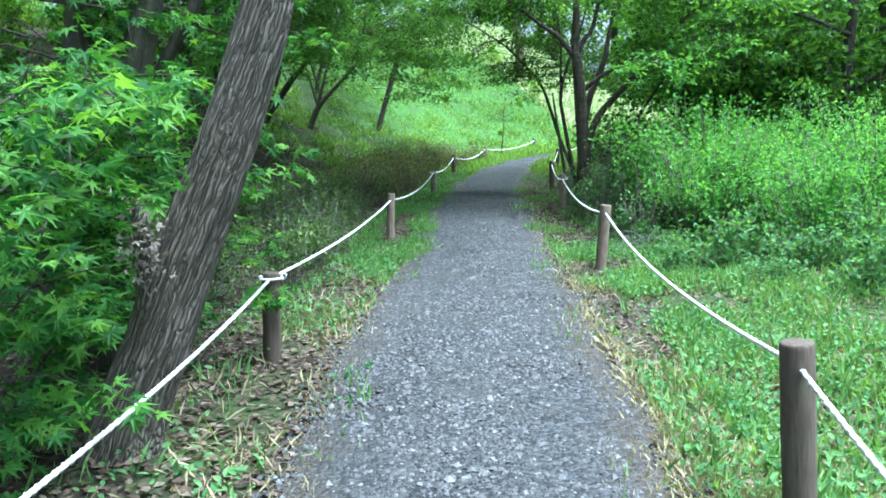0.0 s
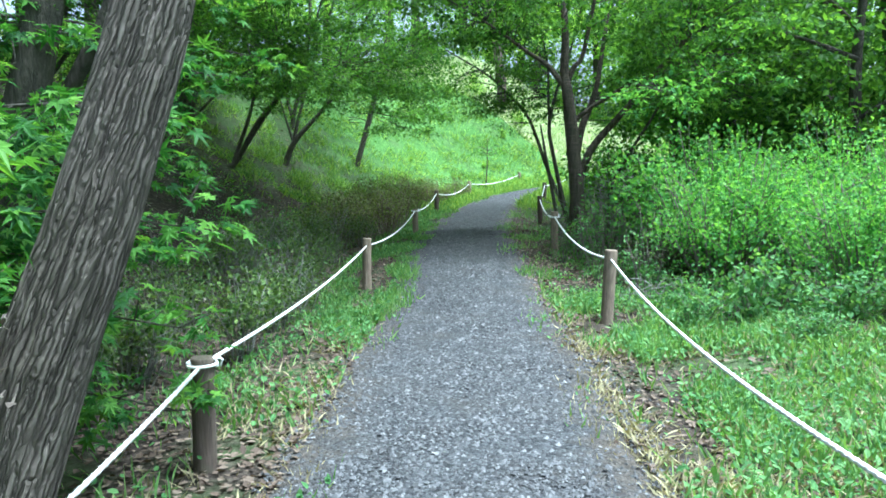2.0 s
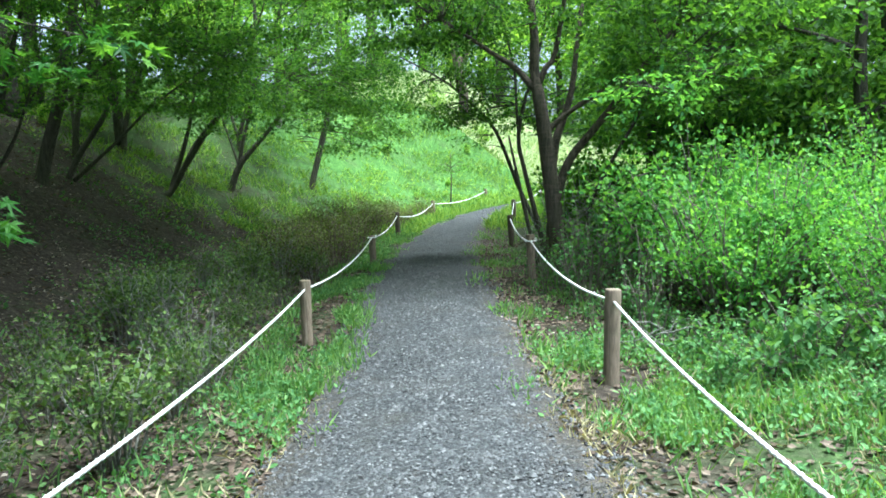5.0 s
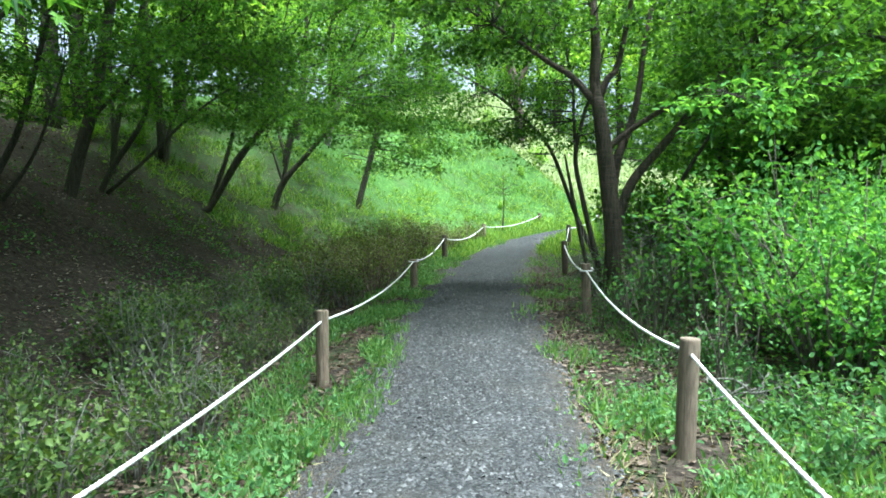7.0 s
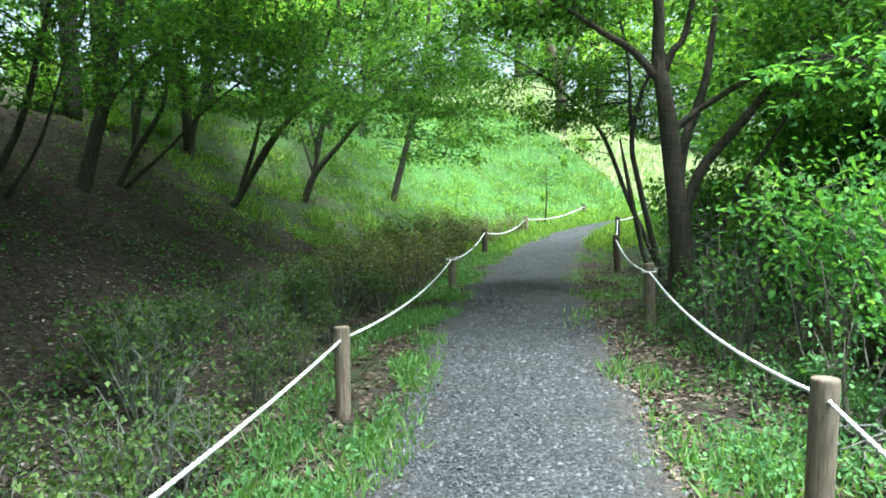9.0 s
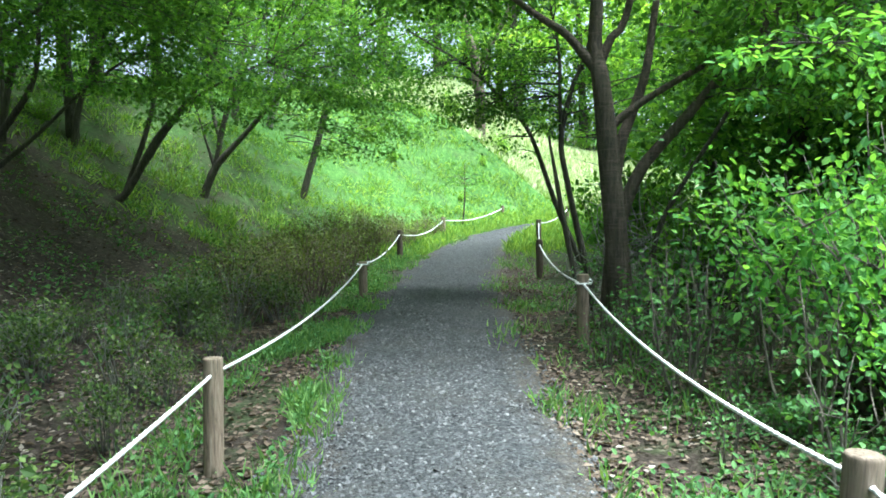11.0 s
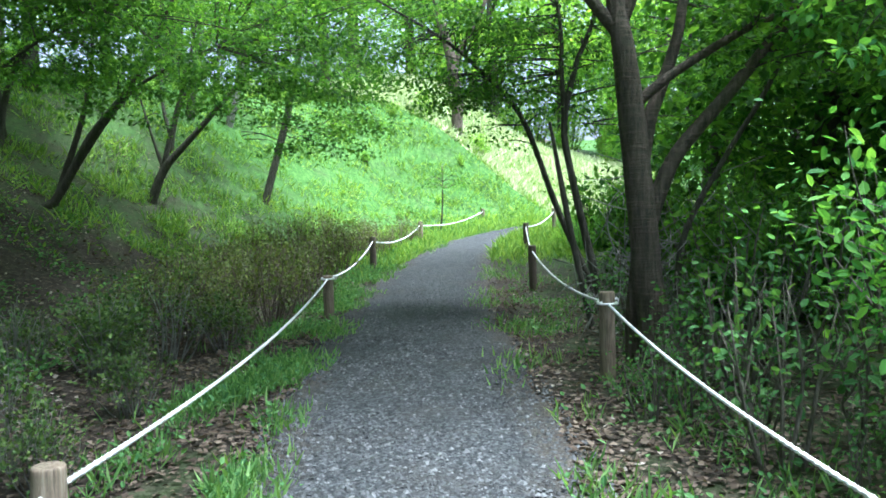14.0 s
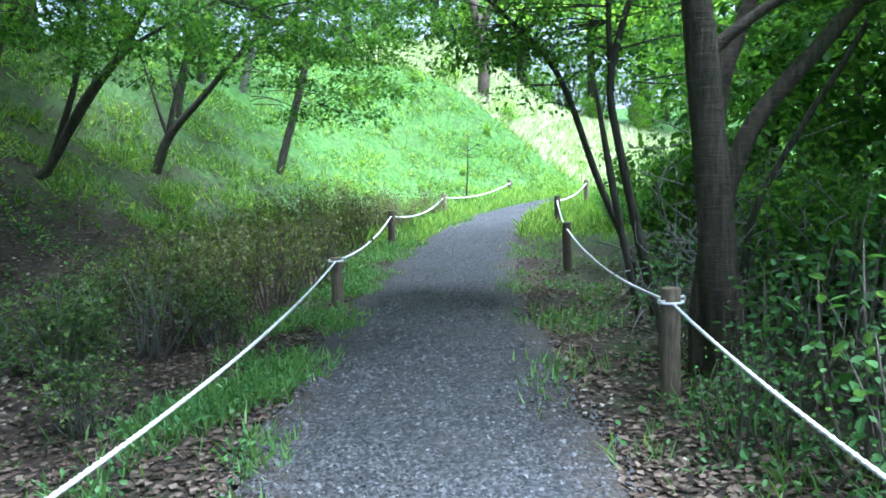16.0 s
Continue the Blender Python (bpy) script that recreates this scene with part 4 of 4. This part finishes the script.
# ---- shrubs ----
def shrub(name, label, category, group, height, width, stems, leaves, leaf_size, shape, mat, bare=0.3, twig=None, shoot=0.12):
    """Upright stems that fork near the top, with leaves about the tips."""
    ob = thing(name, (0, 0, 0), label, category, group)
    lines, tips = [], []
    for k in range(stems):
        a, q = k * 2.4, width * 0.5 * math.sqrt((k + 0.5) / stems)
        top = np.array([math.cos(a) * q, math.sin(a) * q, height * (1 - 0.35 * (q / (width * 0.5)) ** 2) * rng.uniform(1.0 - shoot, 1.05 + shoot * 0.6)])
        foot = np.array([math.cos(a) * q * 0.3, math.sin(a) * q * 0.3, -0.05])
        mid = (foot + top) / 2 + rng.normal(0, 0.04, 3)
        lines.append(smooth_line([(*foot, 0.012 * height + 0.003), (*mid, 0.008 * height + 0.002), (*top, 0.002)], height / 6))
        for _ in range(3):
            s = rng.uniform(bare, 0.8)
            p = lines[-1][int(s * (len(lines[-1]) - 1)), :3]
            d = np.array([*(rng.normal(0, 0.22, 2) * width * 0.6), rng.uniform(0.1, 0.3) * height])
            lines.append(smooth_line([(*p, 0.006 * height), (*(p + d * 0.5 + rng.normal(0, 0.02, 3)), 0.004), (*(p + d), 0.0015)], height / 5))
            tips.append(lines[-1])
        tips.append(lines[len(lines) - 4])
    pos = []
    per = leaves // len(tips)
    for l in tips:
        lo = int(len(l) * bare)
        idx = rng.integers(lo, len(l), per)
        pos.append(l[idx, :3] + rng.normal(0, 1, (per, 3)) * np.array([0.085, 0.085, 0.06]) * (0.5 + width * (0.6 - 0.6 * shoot)))
    pos = np.vstack(pos)
    pos[:, 2] = np.maximum(pos[:, 2], 0.02)
    n = len(pos)
    axis = pos * np.array([0.8, 0.8, 0.15]) / width + jitter(n, 0.6) + np.array([0, 0, 0.1])
    part("branchwork", tubes_mesh("branchwork", lines, 3, twig or M_TWIG), ob)
    part("foliage", scatter("foliage", shape, pos, axis, np.array([0, 0, 1.0]) + jitter(n, 0.5), leaf_size * rng.uniform(0.55, 1.25, n), mat), ob)
    return ob


def plant(models, places, lo=0.85, hi=1.15):
    for n, (x, y, *s) in enumerate(places):
        k = (s[0] if s else 1.0) * rng.uniform(lo, hi)
        m = pose(*on_land(x, y), rng.normal(0, 3), rng.normal(0, 3), rng.uniform(0, 360)) @ Matrix.Diagonal((k, k, k * rng.uniform(0.9, 1.1), 1))
        if n < len(models):
            models[n].matrix_basis = m
        else:
            copy_thing(models[n % len(models)], m)


BUSH = [shrub("bush", "dense bright green bush with arching leafy shoots", "bush", "bushes beside the footpath", 1.2, 1.7, 32, 6600, 0.047, LEAF_OVAL, M_BUSH, 0.3, shoot=0.42) for _ in range(3)]
plant(BUSH, [(2.1, 9.9, 1.15), (3.0, 8.7, 1.05), (2.3, 11.1, 1.25), (3.9, 9.3, 1.05), (2.9, 10.4, 1.15), (4.8, 8.0, 0.85), (2.8, 11.9, 1.0), (3.8, 11.3, 1.15), (5.4, 10.0, 0.95), (5.9, 6.8, 0.75), (3.3, 13.2, 1.2), (6.8, 8.6, 0.85), (7.3, 5.8, 0.7), (2.6, 15.4, 0.7), (7.2, 3.6, 0.7), (2.9, 17.5, 0.8), (2.7, 19.8, 0.8), (2.6, 21.8, 0.8), (3.2, 25.0, 0.9), (4.2, 28.0, 1.0), (1.9, 23.6, 0.55)])
WILD = [shrub("wild_shrub", "tall leafy woodland shrub in the shade of the trees", "shrub", "woodland shrubs", 2.1, 2.4, 12, 2300, 0.14, LEAF_RHOMB, M_CANOPY, 0.1) for _ in range(2)]
plant(WILD, [(5.5, 13.2), (6.4, 15.2), (3.4, 16.2, 0.65), (3.1, 18.2, 0.65), (4.7, 17.2, 0.8), (2.7, 14.7, 0.5), (4.3, 14.4, 0.8), (5.4, 15.6, 0.9), (4.4, 15.8), (5.2, 18.4), (4.3, 20.8), (6.8, 11.6, 1.1), (8.2, 10.5, 1.2), (8.8, 7.2, 1.2), (9.5, 12.5), (7.6, 17), (7.0, 22), (5.6, 24.2), (9.2, 21), (10.5, 15), (11, 8), (10.5, 25), (10.5, 34), (1.9, 18.6, 0.7), (2.3, 17.0, 0.75), (2.1, 20.6, 0.65), (2.0, 15.6, 0.55),
             (-9.3, 9.6), (-7.2, 10.2, 0.7), (-7.0, 7.6), (-5.2, 7.4, 0.8), (-5.4, 4.6), (-4.6, 3.2, 0.9), (-4.0, 6.2, 0.7), (-9, 5)])
# background shrubs, their sunlit look carried by the leaf colour
SUNLIT_SHRUB = [shrub("wild_shrub", "leafy shrub among the trees, sunlight put into its light green leaves", "shrub", "light green shrubs", 2.1, 2.4, 12, 2300, 0.13, LEAF_RHOMB, M_SUNLIT_LEAF, 0.1) for _ in range(2)]
plant(SUNLIT_SHRUB, [(-1.9, 34.6, 0.45), (-0.1, 34.9, 0.4), (-2.9, 33.4, 0.45), (1.3, 36.2, 0.4), (2.6, 37.6, 0.5), (-4.2, 36.0, 0.6), (-10.2, 12.5, 1.2), (-10.3, 14.6, 1.3), (-10.4, 16.8, 1.3), (-10.6, 19, 1.3), (-10.8, 21, 1.2), (-12.4, 15.4, 1.8), (-12.4, 18.4, 1.8), (-12.4, 12.2, 1.8), (-12.6, 21.6, 1.8), (-10.6, 10.2, 1.5), (-14.4, 16.5, 2.4), (-14.6, 20.5, 2.4), (-2.4, 29.6, 0.28), (-1.4, 31.6, 0.34), (-0.7, 33.4, 0.34), (-3.5, 31.0, 0.4), (-8, 49.5, 1.8), (-5.4, 50.5, 1.6), (-2.8, 49.6, 1.8), (-0.4, 50.6, 1.5), (2.0, 49.4, 1.8), (4.4, 50.2, 1.6), (6.8, 49.0, 1.8), (9.4, 49.5, 1.7), (12, 48, 1.8), (-1.6, 53.5, 3.4), (3.4, 54, 3.4), (7.8, 53.5, 3.4), (-6.4, 54, 3.4), (12, 53, 3.4), (1, 57, 4.2), (6, 58, 4.2), (-5.6, 41), (6.8, 40), (9.5, 37.5), (-4.5, 46.5), (6.2, 45.5), (-5, 36.5, 0.6), (-6.8, 33.5, 0.7), (5.0, 37.5, 0.7), (2.3, 35.2, 0.45), (4.6, 31.5, 0.5), (6.0, 33.0, 0.7), (-7.6, 30.2, 0.5), (3.6, 20.2, 0.7), (1.4, 24.6, 0.5), (-10.6, 25.4, 0.7), (-9.6, 19.8, 0.7), (-9.4, 21.6, 0.6), (-10.0, 23.4, 0.8), (-9.2, 27.0, 0.6), (-9.8, 28.4, 0.8), (-8.8, 30.8, 0.6), (-9.0, 32.6, 0.8), (-8.0, 35.0, 0.7), (-11.4, 24.2), (-11.6, 27.2), (-11.8, 22.0), (-11.2, 34), (-10.4, 29.6), (-9.6, 34), (-12.5, 31), (-13, 26), (-13.5, 22), (-13.5, 17), (-13, 12), (-9.5, 44), (-11.5, 40), (11, 41)])
SPRIG = [shrub("sprig", "thin leafy sapling shoot rising from the leaf litter", "sapling", "shoots beside the path", 0.7, 0.5, 5, 170, 0.042, LEAF_OVAL, M_WEED, 0.3) for _ in range(2)]
plant(SPRIG, [(0.95, 11.6, 1.5), (1.05, 12.2, 0.9), (1.0, 13.3, 0.9), (0.8, 12.7, 0.8), (2.4, 13.4, 1.3), (0.75, 13.0, 0.8), (1.1, 12.4), (1.55, 11.9, 1.2), (1.35, 13.2), (1.2, 11.3, 0.7), (1.7, 13.6, 1.2), (0.95, 11.8, 0.6), (1.45, 10.7, 0.9), (2.0, 13.0, 1.2), (0.7, 14.6, 0.8), (1.5, 14.8, 1.2), (1.1, 15.6), (0.9, 10.4, 0.6), (0.55, 12.6, 0.5), (1.9, 11.6, 1.3), (1.25, 9.7, 0.7)])
CLUMP = [shrub("weed_clump", "low leafy clump of weeds before the bushes", "weeds", "weed clumps beside the footpath", 0.5, 0.95, 10, 900, 0.062, LEAF_OVAL, M_WEED, 0.1) for _ in range(2)]
plant(CLUMP, [(1.6, 9.0, 0.8), (2.1, 8.5), (2.6, 8.0, 1.1), (3.2, 7.8), (3.8, 7.7, 1.2), (4.4, 7.0, 1.1), (5.1, 6.4, 1.1), (3.0, 7.1, 0.8), (3.7, 6.8, 0.8), (4.6, 6.1, 0.9), (1.45, 9.9, 0.8), (1.5, 8.3, 0.6), (2.2, 7.5, 0.7), (5.6, 5.2, 1.0), (4.0, 5.6, 0.7), (3.0, 6.2, 0.6), (1.35, 10.8, 0.7), (5.2, 7.4, 1.2), (6.2, 5.6, 1.1)])
HEDGE = [shrub("hedge_shrub", "sparse low shrub with small olive leaves on bare grey stems", "shrub", "low shrubs in the ditch", 0.72, 0.85, 13, n, 0.05, LEAF_RHOMB, M_HEDGE, 0.5, M_BARK_PALE, 0.3) for n in (950, 620, 1150, 300)]
far_places = []
places = []
for y in np.arange(5.4, 26, 0.66):
    e = float(left_edge(y))
    for d in (1.05, 1.7, 2.4) if y < 15 else (1.0, 1.5, 2.05):
        if (d < 1.2 and y < 6.5) or rng.random() < (0.3 if y < 15 else 0.1):
            continue
        (places if y < 15.5 else far_places).append((e - d + rng.normal(0, 0.12), y + rng.normal(0, 0.2), (0.85 if d < 1.2 else 1.0) if y < 15 else 1.0))
plant(HEDGE, places, 0.7, 1.2)
OLIVE = [shrub("hedge_shrub", "twiggy upright shrub with olive-brown leaves along the fence", "shrub", "olive shrubs along the fence", 0.72, 0.8, 16, n, 0.042, LEAF_RHOMB, M_OLIVE, 0.5, M_BARK_RED, 0.3) for n in (520, 700)]
plant(OLIVE, far_places, 0.75, 1.15)


# ---- ground cover ----
def brush_pile(x, y, n, size, tall=0.35):
    """A heap of dry pale twigs, some of them standing against each other."""
    lines = []
    for _ in range(n):
        p = np.array([rng.normal(0, size * 0.5), rng.normal(0, size * 0.4), abs(rng.normal(0, size * tall)) + 0.01])
        d = rng.normal(0, 1, 3) * np.array([1, 1, 1.3 * tall])
        d *= size * rng.uniform(0.5, 1.1) / np.linalg.norm(d)
        q = p + d
        q[2] = max(q[2], 0.01)
        lines.append(smooth_line([(*p, 0.008), (*((p + q) / 2 + rng.normal(0, 0.05, 3)), 0.006), (*q, 0.002)], 0.2))
    ob = new("brush_pile", tubes_mesh("brush_pile", lines, 4, M_BARK_PALE))
    ob.location = on_land(x, y)
    tagged(ob, "tangle of dry pale twigs lying under the trees", "brush", kind="stuff")


brush_pile(1.55, 16.4, 160, 0.75, 0.9)
brush_pile(0.95, 15.3, 70, 0.5, 0.8)
brush_pile(2.2, 15.0, 90, 0.7, 0.6)
brush_pile(1.25, 9.3, 25, 0.35)


def cover(name, label, category, shape, xy, tall, mat, upright=1.0, lift=0.0, spread=0.45, face=None):
    x, y = xy
    n = len(x)
    pos = np.stack([x, y, land(x, y) + lift * rng.uniform(0.2, 2.6, n)], -1)
    axis = np.array([0, 0, upright]) + rng.normal(0, 1, (n, 3)) * np.array([spread, spread, 0.1])
    up = jitter(n, 1.0) if face is None else np.array(face) + jitter(n, 0.35)
    tagged(new(name, scatter(name, shape, pos, axis, up, tall * rng.uniform(0.5, 1.3, n), mat)), label, category, kind="stuff")


def strip(n, side, near, far, y0, y1, power=1.0, clump=0.0):
    """Random places beside the path: side -1 or 1, from near to far metres off its edge."""
    y = y0 + (y1 - y0) * rng.random(n) ** power
    y = y + rng.normal(0, 0.6, n)
    d = near + (far - near) * rng.random(n) ** 1.3 * rng.lognormal(0, 0.22, n)
    if clump:
        keep = np.array([noise.noise(Vector((a * 1.6 * side, b * 1.1, 4))) for a, b in zip(d, y)]) + rng.normal(0, 0.15, n) > clump - 0.35
        y, d = y[keep], d[keep]
    x = left_edge(y) - d if side < 0 else right_edge(y) + d
    return x, y


def wide(n):
    """Scattered growth over the open ground farther off and behind."""
    x, y = rng.uniform(-3, 13, n), rng.uniform(-9, 9, n)
    keep = (x > right_edge(y) + 0.3) | (x < left_edge(y) - 0.4)
    return x[keep], y[keep]


def join(*parts):
    return tuple(np.concatenate(p) for p in zip(*parts))


cover("grass", "green grass along the verges and over the bank", "grass", LEAF_BLADE,
      join(strip(16000, -1, -0.2, 0.75, 8, 30, 1.2, 0.4), strip(1200, -1, 0.0, 0.9, 4, 8, 1.0, 0.5), strip(7000, -1, -0.05, 0.7, 8.5, 15, 1.0, 0.36), strip(30000, 1, 0.45, 5, 1.5, 9, 1.0, 0.32), strip(3000, 1, 0.1, 1.0, 2, 9, 1.0, 0.42), wide(14000), strip(5500, 1, -0.12, 1.0, 9, 24, 1.3, 0.5), strip(1500, 1, -0.3, 0.1, 3, 20, 1.0, 0.55), strip(1500, -1, -0.3, 0.1, 4, 20, 1.0, 0.55)), 0.13, M_GRASS)
cover("bank_grass", "long bright grass on the far bank and round the bend", "grass", LEAF_BLADE,
      join(strip(28000, -1, 1.2, 9, 20, 40, 0.8, 0.3), strip(14000, 1, 0, 4, 23, 34), strip(6000, -1, 0, 1.5, 22, 34), (rng.uniform(-8, 8, 12000), rng.uniform(31, 48, 12000)), strip(6000, -1, 2.0, 7, 19.5, 24, 0.8, 0.4)), 0.22, M_BANK, spread=0.6)
cover("weeds", "low broad-leaved weeds along the path", "weeds", LEAF_OVAL,
      join(strip(14000, -1, 0.0, 0.8, 7, 26, 1.4, 0.3), strip(38000, 1, 0.45, 5.5, 1.5, 10, 1.0, 0.18), strip(2500, 1, 0.1, 0.6, 2, 10, 1.0, 0.4), wide(9000), strip(6500, 1, 0.3, 2.5, 9, 20, 1.0, 0.44), strip(900, 1, -0.25, 0.2, 3, 18, 1.0, 0.5), strip(900, -1, -0.25, 0.2, 4, 18, 1.0, 0.5), strip(2500, -1, 0.1, 2.2, 2.5, 7, 1.0, 0.45)), 0.044, M_WEED, 0.5, 0.04, 0.9, (0, 0, 1))
cover("straw_grass", "dry straw-coloured grass at the path's edge", "grass", LEAF_BLADE,
      join(strip(14000, 1, -0.1, 3.2, 2, 8.5, 1.0, 0.2), strip(9000, 1, -0.25, 1.1, 1.5, 6.5, 1.0, 0.3), strip(3500, -1, -0.15, 0.6, 3, 9, 1.0, 0.25)), 0.10, M_STRAW, 0.7, 0, 0.8)
# mound grass whose paleness is painted sunlight
cover("sunlit_mound_grass", "grass on the mound at the bend, strong sunlight put into its near-white colour", "grass", LEAF_BLADE, (rng.uniform(-6, 8, 30000), rng.uniform(34, 47, 30000)), 0.34, M_SUNLIT_GRASS, spread=0.6)
cover("leaf_litter", "brown fallen leaves under the trees", "leaf litter", LEAF_RHOMB,
      join(strip(25000, 1, -0.2, 3.0, 8.5, 20, 1.2, 0.12), strip(2500, 1, -0.5, 0.2, 4, 20), strip(2500, -1, -0.5, 0.2, 3, 20), strip(5000, 1, -0.1, 2.5, 2, 8.5), strip(34000, -1, 0.0, 7.5, 2.5, 24, 0.9, 0.05), strip(9000, -1, -0.2, 1.6, 2.5, 16)), 0.052, M_DRY, 0.05, 0.012, 1.0, (0, 0, 1))
cover("pale_litter", "pale bleached leaves scattered over the dark soil", "leaf litter", LEAF_RHOMB, join(strip(7000, -1, 1.6, 8, 7, 25, 0.9), strip(500, 1, -0.2, 3, 8.5, 19)), 0.05, M_PALE, 0.05, 0.02, 1.0, (0, 0, 1))
cover("bank_ivy", "low green plants creeping over the bank", "ground cover", LEAF_OVAL, join(strip(13000, -1, 2.0, 9, 18, 34, 0.8, 0.35)), 0.09, M_BANK, 0.4, 0.05, 0.9, (0, 0, 1))
cover("bank_herbs", "small green herbs among the dead leaves on the bank", "ground cover", LEAF_OVAL, strip(12000, -1, 2.0, 6.5, 10, 21, 0.8, 0.42), 0.055, M_WEED, 0.5, 0.04, 0.9, (0, 0, 1))
build_gravel()
